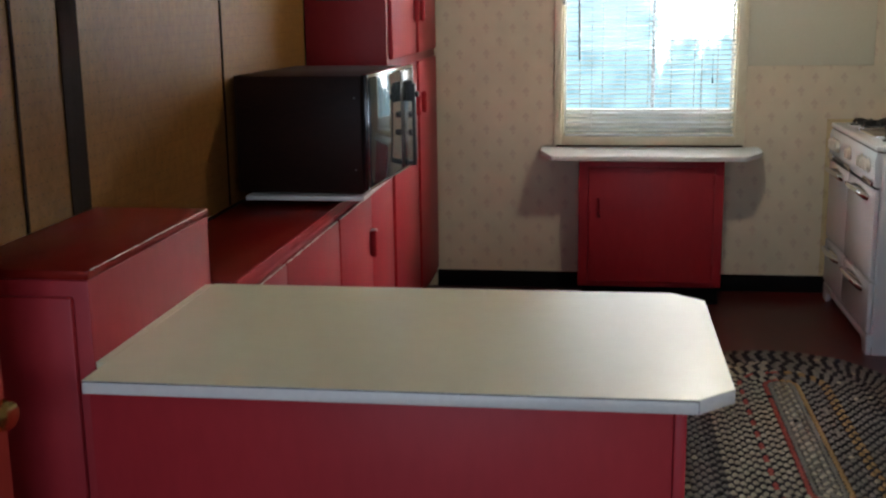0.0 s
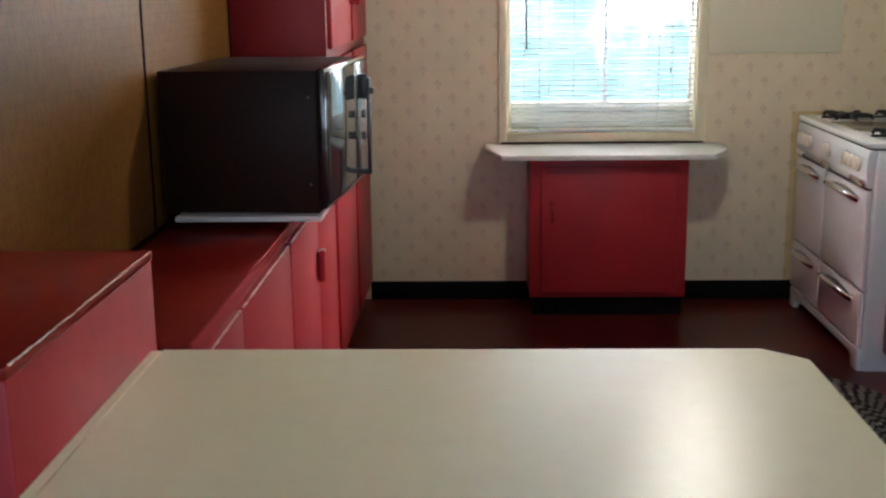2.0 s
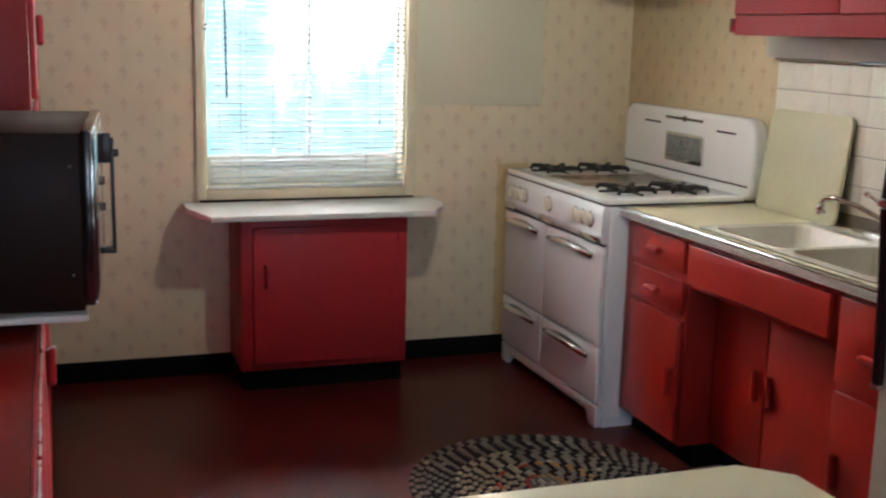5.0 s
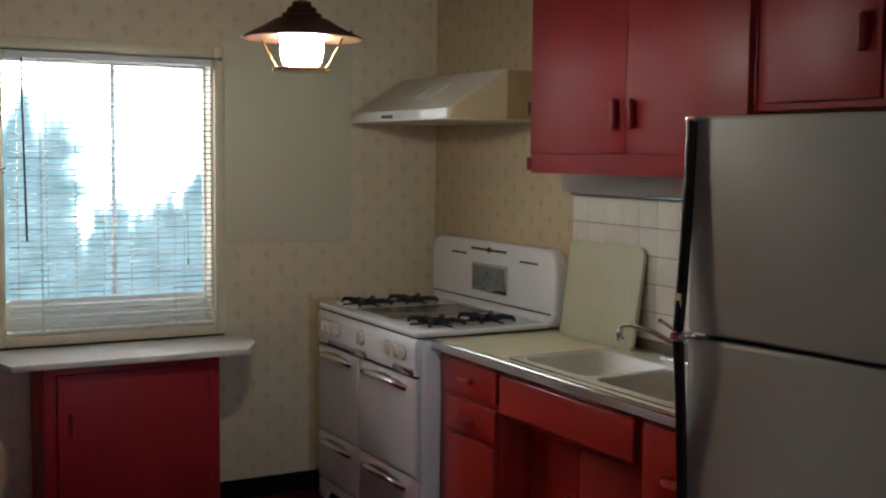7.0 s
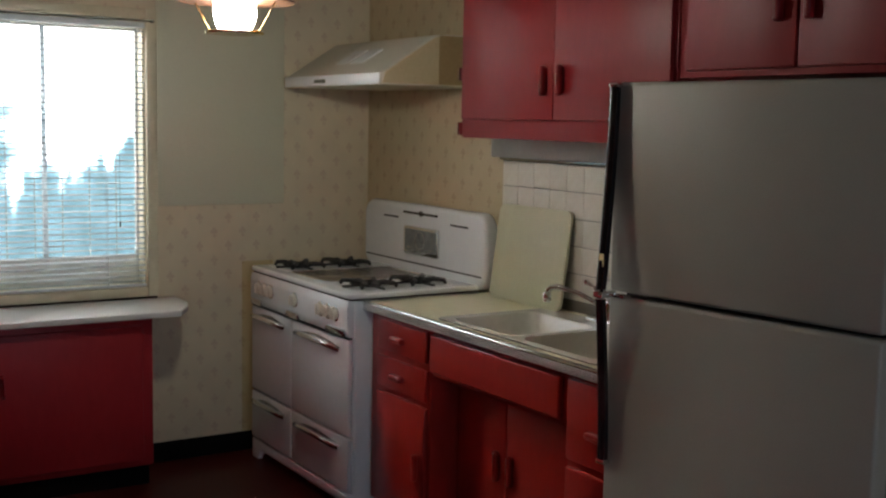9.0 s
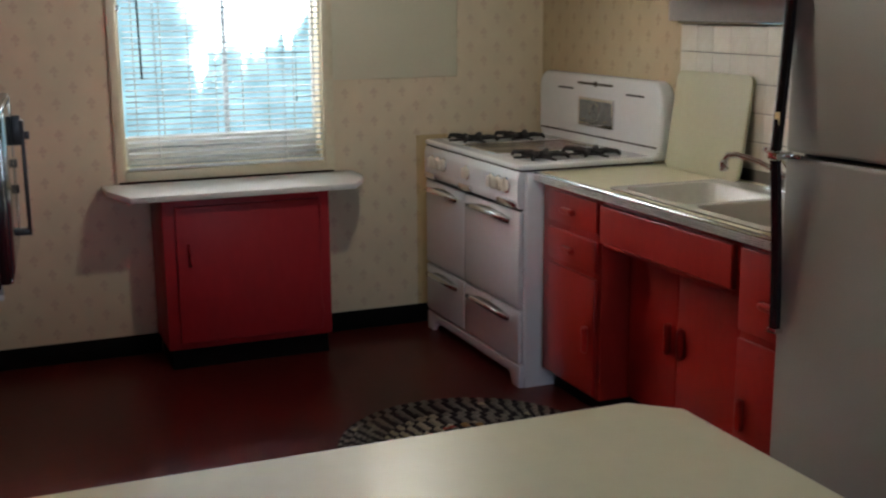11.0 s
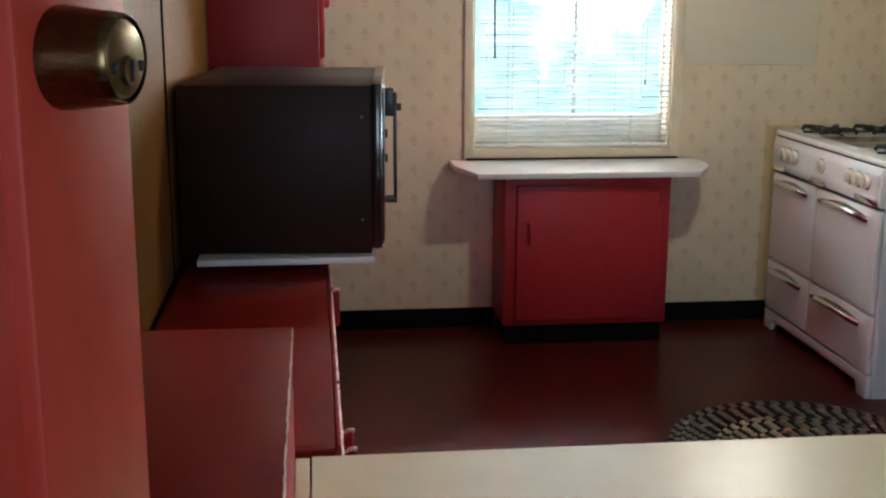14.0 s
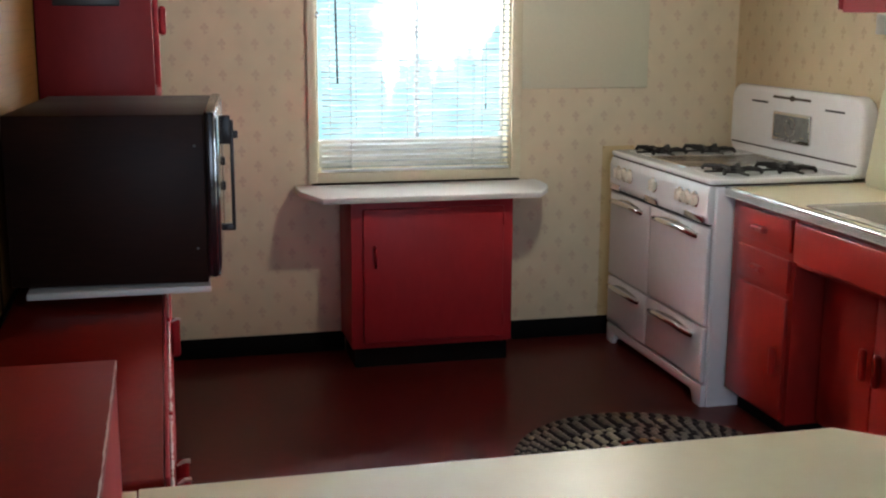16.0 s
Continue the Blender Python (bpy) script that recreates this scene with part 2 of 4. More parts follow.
GREYPLATE = mat("grey_light_fitting", (0.50, 0.49, 0.46), (0.42, 0.41, 0.38), rough=0.45, scale=8)
COPPER = mat("aged_copper_shade", (0.22, 0.10, 0.055), (0.10, 0.055, 0.038), rough=0.42, metal=0.85, scale=9, fine=50, bump=0.15)
BRASS = mat("antique_brass", (0.17, 0.125, 0.055), (0.075, 0.052, 0.024), rough=0.27, metal=1.0, scale=14, fine=90, bump=0.04, stretch=(1, 1, 4))
BRIGHTBRASS = mat("polished_brass", (0.75, 0.55, 0.22), (0.60, 0.42, 0.15), rough=0.18, metal=1.0, scale=14, bump=0.02)
SLAT = mat("white_blind_slat", (0.72, 0.76, 0.78), (0.66, 0.70, 0.72), rough=0.4, scale=8, bump=0.02)
# White slat colour darkened so the shaded slats read dim against the window.
SLAT_DIM = mat("dimmed_white_blind_slat", (0.40, 0.44, 0.46), (0.36, 0.40, 0.42), rough=0.4, scale=8, bump=0.02)
STILE = mat("glare_washed_stile", (0.70, 0.74, 0.76), (0.64, 0.68, 0.70), rough=0.4, scale=8, bump=0.02)


def let_light_through(m, share_of_light):
    """Passes a share of the light from behind, as thin slats do."""
    n, l = m.node_tree.nodes, m.node_tree.links
    through_n, mix_n = n.new("ShaderNodeBsdfTranslucent"), n.new("ShaderNodeMixShader")
    through_n.inputs[0].default_value, mix_n.inputs[0].default_value = (0.80, 0.90, 0.94, 1), share_of_light
    l.new(n["Principled BSDF"].outputs[0], mix_n.inputs[1])
    l.new(through_n.outputs[0], mix_n.inputs[2])
    l.new(mix_n.outputs[0], n["Material Output"].inputs[0])


let_light_through(SLAT_DIM, 0.04)
# Stile passes light only to imitate the glare that washes it out.
let_light_through(STILE, 0.20)
CORD = mat("white_cord", (0.75, 0.75, 0.72), rough=0.8, bump=0)
WANDM = mat("grey_wand", (0.02, 0.022, 0.024), rough=0.9, bump=0)
WANDM.node_tree.nodes["Principled BSDF"].inputs["Specular IOR Level"].default_value = 0.1
BAR = mat("painted_iron_bar", (0.42, 0.47, 0.50), rough=0.5, scale=20)
SHADEGLASS = glow("lit_opal_glass", (0.98, 0.97, 0.86), 250)
YELLOW = mat("gold_sticker", (0.75, 0.55, 0.25), rough=0.4, bump=0)
RUG_L = mat("braid_beige_wool", (0.40, 0.375, 0.255), (0.31, 0.285, 0.195), rough=0.9, scale=30, fine=300, bump=0.6)
RUG_D = mat("braid_black_wool", (0.010, 0.010, 0.011), (0.018, 0.017, 0.016), rough=0.95, scale=30, fine=300, bump=0.6)
RUG_G = mat("braid_grey_wool", (0.21, 0.20, 0.165), (0.15, 0.14, 0.115), rough=0.95, scale=30, fine=300, bump=0.6)
RUG_R = mat("braid_red_wool", (0.42, 0.085, 0.055), (0.30, 0.06, 0.04), rough=0.95, scale=30, fine=300, bump=0.6)
RUG_Y = mat("braid_gold_wool", (0.36, 0.235, 0.085), (0.26, 0.16, 0.06), rough=0.95, scale=30, fine=300, bump=0.6)

glass = bpy.data.materials.new("window_glass")
glass.use_nodes = True
gb = glass.node_tree.nodes["Principled BSDF"]
gb.inputs["Transmission Weight"].default_value, gb.inputs["Roughness"].default_value, gb.inputs["IOR"].default_value = 1.0, 0.0, 1.45


def garden_backdrop():
    """Blown-out sky over pale blue-grey leaves: bright to one side, with ragged vertical streaks."""
    m = bpy.data.materials.new("overexposed_garden")
    m.use_nodes = True
    n, l = m.node_tree.nodes, m.node_tree.links
    n.remove(n["Principled BSDF"])
    tc, sep, em = n.new("ShaderNodeTexCoord"), n.new("ShaderNodeSeparateXYZ"), n.new("ShaderNodeEmission")
    l.new(tc.outputs["Object"], sep.inputs[0])

    def noise(sx, sz, scale, detail):
        mp, t = n.new("ShaderNodeMapping"), n.new("ShaderNodeTexNoise")
        mp.inputs["Scale"].default_value = (sx, 0, sz)
        l.new(tc.outputs["Object"], mp.inputs[0])
        l.new(mp.outputs[0], t.inputs["Vector"])
        t.inputs["Scale"].default_value, t.inputs["Detail"].default_value = scale, detail
        return t.outputs[0]

    def op(kind, a, b, c=0.0):
        node = n.new("ShaderNodeMath")
        node.operation = kind
        for k, v in enumerate((a, b, c)):
            if isinstance(v, (int, float)):
                node.inputs[k].default_value = v
            else:
                l.new(v, node.inputs[k])
        return node.outputs[0]

    def ease(v, lo, hi):
        mr = n.new("ShaderNodeMapRange")
        mr.interpolation_type = "SMOOTHSTEP"
        mr.inputs[1].default_value, mr.inputs[2].default_value = lo, hi
        l.new(v, mr.inputs[0])
        return mr.outputs[0]

    x, z = sep.outputs[0], sep.outputs[2]
    streak = op("SUBTRACT", noise(1.0, 0.22, 7.0, 3), 0.5)
    leaf = op("SUBTRACT", noise(1.0, 1.0, 6.0, 6), 0.5)
    xs = op("MULTIPLY_ADD", leaf, 0.30, x)
    edge = op("MULTIPLY_ADD", op("MAXIMUM", op("ADD", x, 0.36), 0.0), -0.9, z)
    zs = op("MULTIPLY_ADD", streak, 0.9, op("MULTIPLY_ADD", leaf, 0.35, edge))
    lit = op("MULTIPLY", ease(xs, -0.98, -0.68), ease(zs, 1.14, 1.46))
    top = ease(op("MULTIPLY_ADD", streak, 0.6, z), 1.64, 2.0)
    value = op("ADD", op("MULTIPLY", op("MAXIMUM", lit, top), 0.62), op("MULTIPLY_ADD", leaf, 0.55, 0.24))
    ramp = n.new("ShaderNodeValToRGB")
    e = ramp.color_ramp.elements
    e[0].position, e[0].color = 0.08, (0.0026, 0.0054, 0.0066, 1)
    e[1].position, e[1].color = 0.82, (0.60, 0.60, 0.60, 1)
    for at, colour in ((0.36, (0.0066, 0.0118, 0.0138, 1)), (0.54, (0.020, 0.027, 0.030, 1))):
        e.new(at).color = colour
    l.new(value, ramp.inputs[0])
    l.new(ramp.outputs[0], em.inputs[0])
    em.inputs[1].default_value = 120.0
    l.new(em.outputs[0], n["Material Output"].inputs[0])
    return m


GARDEN = garden_backdrop()

# ---- mesh helpers ----


def box(x0, x1, y0, y1, z0, z1, bev=0.0, seg=2):
    bm = bmesh.new()
    bmesh.ops.create_cube(bm, size=1, matrix=Matrix.LocRotScale(((x0 + x1) / 2, (y0 + y1) / 2, (z0 + z1) / 2), None, (abs(x1 - x0), abs(y1 - y0), abs(z1 - z0))))
    if bev:
        bmesh.ops.bevel(bm, geom=bm.edges[:], offset=bev, segments=seg, profile=0.5, affect="EDGES")
    return bm


def prism(pts, axis, a0, a1, bev=0.0, seg=2):
    """A polygon drawn out along an axis; pts are (x, y), (x, z) or (y, z) for z, y and x."""
    bm = bmesh.new()

    def at(p, a):
        return {"z": (p[0], p[1], a), "y": (p[0], a, p[1]), "x": (a, p[0], p[1])}[axis]

    lo, hi = [bm.verts.new(at(p, a0)) for p in pts], [bm.verts.new(at(p, a1)) for p in pts]
    bm.faces.new(lo)
    bm.faces.new(hi[::-1])
    for i in range(len(pts)):
        j = (i + 1) % len(pts)
        bm.faces.new((lo[i], hi[i], hi[j], lo[j]))
    bmesh.ops.recalc_face_normals(bm, faces=bm.faces[:])
    if bev:
        bmesh.ops.bevel(bm, geom=bm.edges[:], offset=bev, segments=seg, profile=0.5, affect="EDGES")
    return bm


def rrect(a0, a1, b0, b1, r, n=5):
    out = []
    for cx, cy, s in ((a1 - r, b1 - r, 0), (a0 + r, b1 - r, 90), (a0 + r, b0 + r, 180), (a1 - r, b0 + r, 270)):
        for k in range(n + 1):
            a = radians(s + 90 * k / n)
            out.append((cx + r * math.cos(a), cy + r * math.sin(a)))
    return out


def lathe(profile, centre=(0, 0, 0), seg=24, m=None):
    """A profile of (radius, height) turned about z, then posed by m."""
    bm = bmesh.new()
    rings = []
    for r, z in profile:
        rings.append([bm.verts.new((r * math.cos(2 * math.pi * k / seg), r * math.sin(2 * math.pi * k / seg), z)) for k in range(seg)] if r > 1e-6 else [bm.verts.new((0, 0, z))])
    for a, b in zip(rings, rings[1:]):
        for k in range(seg):
            j = (k + 1) % seg
            f = [a[k % len(a)], a[j % len(a)], b[j % len(b)], b[k % len(b)]]
            f = list(dict.fromkeys(f))
            if len(f) > 2:
                bm.faces.new(f)
    for ring in (rings[0], rings[-1]):
        if len(ring) > 2:
            bm.faces.new(ring)
    bmesh.ops.recalc_face_normals(bm, faces=bm.faces[:])
    bmesh.ops.transform(bm, matrix=Matrix.Translation(centre) @ (m or Matrix()), verts=bm.verts[:])
    return bm


def tube(points, r, seg=8, radii=None):
    bm = bmesh.new()
    pts = [Vector(p) for p in points]
    rings, up = [], Vector((0.3, 0.2, 0.93))
    for i, p in enumerate(pts):
        d = (pts[min(i + 1, len(pts) - 1)] - pts[max(i - 1, 0)]).normalized()
        if abs(d.dot(up)) > 0.97:
            up = Vector((0.95, 0.3, 0.1))
        a = d.cross(up).normalized()
        b = d.cross(a)
        rad = radii[i] if radii else r
        rings.append([bm.verts.new(p + rad * (math.cos(2 * math.pi * k / seg) * a + math.sin(2 * math.pi * k / seg) * b)) for k in range(seg)])
    for a, b in zip(rings, rings[1:]):
        for k in range(seg):
            j = (k + 1) % seg
            bm.faces.new((a[k], a[j], b[j], b[k]))
    bm.faces.new(rings[0])
    bm.faces.new(rings[-1])
    bmesh.ops.recalc_face_normals(bm, faces=bm.faces[:])
    return bm


def join(*bms):
    out = bmesh.new()
    for b in bms:
        me = bpy.data.meshes.new("tmp")
        b.to_mesh(me)
        b.free()
        out.from_mesh(me)
        bpy.data.meshes.remove(me)
    return out


SHIFT = {}


def mesh_of(name, bm, *materials, sharp=40):
    me = bpy.data.meshes.new(name)
    bm.to_mesh(me)
    bm.free()
    for m in materials:
        me.materials.append(m)
    me.polygons.foreach_set("use_smooth", [True] * len(me.polygons))
    me.set_sharp_from_angle(angle=radians(sharp))
    return me


def thing(name, label, category, base=(0, 0, 0), m=None, group="", kind=""):
    """A top-level thing with its base there. With m its parts are given in its own axes, else in the world's."""
    ob = new(name)
    ob.empty_display_size = 0.1
    ob.matrix_world = m if m else Matrix.Translation(base)
    SHIFT[ob.name] = Vector((0, 0, 0)) if m else Vector(base)
    return tagged(ob, label, category, group, kind)


def part(name, bm, material, parent, label="", sharp=40):
    shift = SHIFT[parent.name]
    bmesh.ops.translate(bm, vec=-shift, verts=bm.verts[:])
    ob = new(name, mesh_of(name, bm, *(material if isinstance(material, (list, tuple)) else (material,)), sharp=sharp))
    ob.parent = parent
    SHIFT[ob.name] = shift
    return tagged(ob, label)


def solid(name, bm, material, label, category, kind="", base=(0, 0, 0), group=""):
    """A thing of one mesh."""
    b = Vector(base)
    bmesh.ops.translate(bm, vec=-b, verts=bm.verts[:])
    ob = new(name, mesh_of(name, bm, *(material if isinstance(material, (list, tuple)) else (material,))))
    ob.location = b
    SHIFT[ob.name] = b
    return tagged(ob, label, category, group, kind)


def share(name, me, parent, at, rot=None):
    """A repeat piece on a shared mesh, at a place in its parent's axes."""
    ob = new(name, me)
    ob.parent = parent
    ob.matrix_local = Matrix.Translation(at) @ (rot or Matrix())
    return ob


def pull_v(x, y, z0, z1, out, w=0.020, d=0.026):
    """A rounded upright pull on a face of constant x; out: +1 or -1."""
    return prism(rrect(y - w / 2, y + w / 2, z0, z1, w * 0.49, 4), "x", x, x + out * d, bev=0.0085, seg=3)


def pull_h(x, y0, y1, z, out, h=0.022, d=0.028):
    return prism(rrect(y0, y1, z - h / 2, z + h / 2, h * 0.49, 4), "x", x, x + out * d, bev=0.0085, seg=3)


def chipped(points, r, seed):
    """A thin ragged line of bare primer along a worn edge."""
    rnd = random.Random(seed)
    a, b = Vector(points[0]), Vector(points[1])
    n = int((b - a).length / 0.012) + 2
    pts = [a.lerp(b, i / (n - 1)) + Vector([rnd.uniform(-1, 1) * 0.0006 for _ in range(3)]) for i in range(n)]
    return tube(pts, r, 6, [r * rnd.choice((0.3, 0.8, 1, 1.2, 1.0, 0.7)) for _ in pts])


# ---- the place ----
XW, XE, YN, YS, HC = -2.40, 0.677, 5.0, -2.6, 2.44
T = 0.12
solid("floor", join(box(XW - T, XE + T, YS - T, YN + T, -0.05, 0), box(-3.6, XW - T, YS - T, 1.6, -0.05, 0)), FLOOR, "dark red-brown glossy linoleum floor", "floor", "structure")
solid("ceiling", join(box(XW - T, XE + T, YS - T, YN + T, HC, HC + 0.1), box(-3.6, XW - T, YS - T, 1.6, HC, HC + 0.1)), CEIL, "plain white painted ceiling", "ceiling", "structure")
WX0, WX1, WZ0, WZ1 = -1.372, -0.467, 0.835, 2.040
solid("wall_north", join(box(XW - T, WX0, YN, YN + T, 0, HC), box(WX1, XE + T, YN, YN + T, 0, HC), box(WX0, WX1, YN, YN + T, 0, WZ0), box(WX0, WX1, YN, YN + T, WZ1, HC)), PAPER_N, "cream wallpaper with small brown sprigs", "wall", "structure")
# Warm bounce and shadow beside the stove, painted as a yellower paper strip.
BOUNCE_TINT = wallpaper("bounce_tinted_wallpaper", 0, (0.67, 0.52, 0.28), (0.47, 0.32, 0.17))
part("bounce_strip", box(-0.002, 0.16, YN - 0.0015, YN - 0.0002, 0.092, 0.928), BOUNCE_TINT, bpy.data.objects["wall_north"], "dark yellow wallpaper strip painted as bounce light and shadow")
solid("wall_east", join(box(XE, XE + T, -0.4, YN, 0, HC), box(XE, XE + T, YS, -1.8, 0, HC), box(XE, XE + T, -1.8, -0.4, 0, 0.95), box(XE, XE + T, -1.8, -0.4, 2.1, HC)), PAPER_E, "darker yellow-cream sprigged wallpaper", "wall", "structure")
DY0, DY1 = -0.05, 0.665
wall_west = solid("wall_west", join(box(XW - T, XW - 0.008, DY1, YN, 0, HC), box(XW - T, XW - 0.008, YS, DY0, 0, HC), box(XW - T, XW - 0.008, DY0, DY1, 2.06, HC)), GROOVE, "wall behind brown pegboard panelling", "wall", "structure")
for y0, y1, z0 in ((YS, DY0 - 0.06, 0), (DY1 + 0.06, 1.174, 0), (1.182, 2.531, 0), (2.539, 3.60, 0)):
    part("panel", box(XW - 0.008, XW, y0, y1, z0, HC, 0.0015, 1), WOOD, wall_west, "brown hardboard sheet with rows of peg holes")
for y in (1.178, 2.535):
    part("joint_strip", box(XW + 0.0002, XW + 0.0035, y - 0.007, y + 0.007, 0.882, HC, 0.001, 1), WOOD_DARK, wall_west, "thin black strip over a joint")
part("batten", box(XW, XW + 0.004, 1.392, 1.492, 1.057, HC, 0.001, 1), WOOD_DARK, wall_west, "dark vertical strip in the panelling")
RWX0, RWX1, RWZ0, RWZ1 = -2.2, -0.6, 0.9, 2.05
solid("wall_south", join(box(-3.6, RWX0, YS - T, YS, 0, HC), box(RWX1, XE + T, YS - T, YS, 0, HC), box(RWX0, RWX1, YS - T, YS, 0, RWZ0), box(RWX0, RWX1, YS - T, YS, RWZ1, HC)), PLASTER, "plain plaster wall with a window opening", "wall", "structure")
solid("wall_hall", join(box(-3.6, -3.5, YS, 1.6, 0, HC), box(-3.5, XW - T, 1.5, 1.6, 0, HC)), PLASTER, "plain hall wall behind the open door", "wall", "structure")
solid("baseboard", join(box(-2.05, -1.255, YN - 0.012, YN, 0, 0.092, 0.003), box(-0.56, XE, YN - 0.012, YN, 0, 0.092, 0.003)), BASEB, "black vinyl baseboard", "baseboard", "structure")
solid("trim", box(XE - 0.012, XE, 4.90, YN - 0.012, 0, 0.092, 0.003), BASEB, "black vinyl baseboard", "baseboard", "structure")

# door ajar in the west wall
DOOR = Matrix.Translation((-2.409, -0.020, 0.008)) @ pose(0, 0, 0, 0, 0, 90 - 19)
door_1 = thing("door_1", "orange-red painted panel door standing ajar", "door", m=DOOR, kind="structure")
DW, DH = 0.70, 2.03


def door_leaf():
    st = 0.112
    rails = [(0, 0.22), (0.92, 1.06), (DH - 0.12, DH)]
    bms = [box(0, st, 0, 0.038, 0, DH, 0.004), box(DW - st, DW, 0, 0.038, 0, DH, 0.004)]
    bms += [box(st, DW - st, 0, 0.0378, a, b, 0.004) for a, b in rails]
    return join(*bms)


leaf = part("leaf", door_leaf(), RED_DOOR, door_1)
for a, b in ((0.22, 0.92), (1.06, DH - 0.12)):
    part("panel", box(0.100, DW - 0.100, 0.012, 0.026, a - 0.008, b + 0.008, 0.002), RED_DOOR, door_1)
ROUT = pose(0, 0, 0, 90)
lock_at = (DW - 0.070, 0.0, 1.475)
deadbolt = part("deadbolt", lathe([(0.0, 0.0), (0.0270, 0.0), (0.0270, 0.004), (0.0262, 0.010), (0.0238, 0.030), (0.0228, 0.0355), (0.0216, 0.0365), (0.0210, 0.034), (0.0, 0.034)], lock_at, 32, ROUT), BRASS, door_1, "antique brass deadbolt lock")
part("cylinder", join(lathe([(0, 0.033), (0.0198, 0.033), (0.0198, 0.0352), (0.0185, 0.0362), (0, 0.0362)], lock_at, 28, ROUT), lathe([(0, 0.036), (0.0078, 0.036), (0.0078, 0.0390), (0, 0.0390)], (lock_at[0], lock_at[1], lock_at[2] - 0.006), 20, ROUT)), LOCKFACE, deadbolt, "worn brass key cylinder")
part("keyway", box(lock_at[0] - 0.0012, lock_at[0] + 0.0012, -0.0398, -0.0386, lock_at[2] - 0.011, lock_at[2]), GROOVE, deadbolt)
for s in (-1, 1):
    part("screw", lathe([(0, 0.036), (0.003, 0.036), (0.0026, 0.038), (0, 0.0383)], (lock_at[0] + s * 0.0135, 0, lock_at[2] - 0.004), 10, ROUT), GROOVE, deadbolt)
knob_at = (DW - 0.050, 0.0, 0.862)
part("door_knob", lathe([(0, 0), (0.032, 0), (0.031, 0.005), (0.014, 0.009), (0.011, 0.024), (0.018, 0.032), (0.027, 0.042), (0.0285, 0.052), (0.024, 0.062), (0.012, 0.066), (0, 0.066)], knob_at, 28, ROUT), BRIGHTBRASS, door_1, "round polished brass knob")
solid("door_frame", join(box(XW - T, XW + 0.014, DY0 - 0.06, DY0, 0, 2.12, 0.004), box(XW - T, XW + 0.014, DY1, DY1 + 0.06, 0, 2.12, 0.004), box(XW - T, XW + 0.014, DY0, DY1, 2.06, 2.12, 0.004)), RED_DOOR, "red painted door frame", "door frame", "structure")

# window over the small cabinet
window_1 = thing("window_1", "cream-framed kitchen window with dim iron bars outside", "window", ((WX0 + WX1) / 2, YN, WZ0), kind="structure")
FX0, FX1, FZ0, FZ1 = -1.411, -0.419, 0.787, 2.085
frame_w = part("window_frame", join(box(FX0, WX0, 4.972, YN, FZ0, FZ1, 0.004), box(WX1, FX1, 4.972, YN, FZ0, FZ1, 0.004), box(WX0, WX1, 4.972, YN, FZ0, WZ0, 0.004), box(WX0, WX1, 4.972, YN, WZ1, FZ1, 0.004)), CREAM, window_1, "cream gloss casing")
part("jamb", join(box(WX0, WX0 + 0.012, YN, YN + T, WZ0, WZ1), box(WX1 - 0.012, WX1, YN, YN + T, WZ0, WZ1), box(WX0 + 0.012, WX1 - 0.012, YN, YN + T, WZ1 - 0.012, WZ1), box(WX0 + 0.012, WX1 - 0.012, YN, YN + T, WZ0, WZ0 + 0.012)), CREAM, window_1)
SX0, SX1 = WX0 + 0.012, WX1 - 0.012
part("sash", join(box(SX0, SX0 + 0.010, 5.07, 5.10, WZ0 + 0.012, WZ1 - 0.012, 0.003), box(SX1 - 0.010, SX1, 5.07, 5.10, WZ0 + 0.012, WZ1 - 0.012, 0.003), box(SX0 + 0.010, SX1 - 0.010, 5.07, 5.10, WZ0 + 0.012, 0.972, 0.003), box(SX0 + 0.010, SX1 - 0.010, 5.07, 5.10, 1.99, WZ1 - 0.012, 0.003)), SHELF_WHITE, window_1, "pale sash")
part("stile", box(-0.903, -0.883, 5.072, 5.098, 0.972, 1.99, 0.003), STILE, window_1, "pale middle stile made translucent to imitate glare")
for a, b in ((SX0 + 0.008, -0.904), (-0.882, SX1 - 0.008)):
    pane = part("pane", box(a, b, 5.082, 5.087, 0.968, 1.995), glass, window_1)
    pane.visible_shadow = False
part("latch", join(box(WX0 + 0.001, WX0 + 0.016, 4.985, 4.998, 1.52, 1.545, 0.003), tube([(WX0 + 0.012, 4.985, 1.54), (WX0 + 0.012, 4.965, 1.545)], 0.004)), STEEL, window_1)
window_bars = thing("window_bars", "thin painted iron bars outside the window", "window bars", (-0.9, 5.19, 0.835), kind="structure")
for k in range(7):
    part("bar", tube([(-1.28 + 0.122 * k, 5.19, 0.80), (-1.28 + 0.122 * k, 5.19, 2.08)], 0.0022, 8), BAR, window_bars)
part("bar", join(box(-1.36, -0.46, 5.183, 5.197, 0.80, 0.815), box(-1.36, -0.46, 5.183, 5.197, 2.065, 2.08), box(-1.372, -1.36, 5.12, 5.2, 0.79, 0.82), box(-0.462, -0.45, 5.12, 5.2, 0.79, 0.82)), BAR, window_bars)
solid("backdrop", box(-5.5, 4.0, 6.2, 6.22, -1.0, 5.0), GARDEN, "overexposed bright garden and sky", "backdrop", "structure")

blind = thing("venetian_blind", "white mini venetian blind let down with open slats", "blind", (-0.9, 4.99, 0.84))
BX0, BX1, BY = -1.352, -0.473, 4.9885
part("headrail", box(BX0, BX1, BY - 0.0125, BY + 0.0125, 2.000, 2.025, 0.002), SLAT, blind)
bm = bmesh.new()
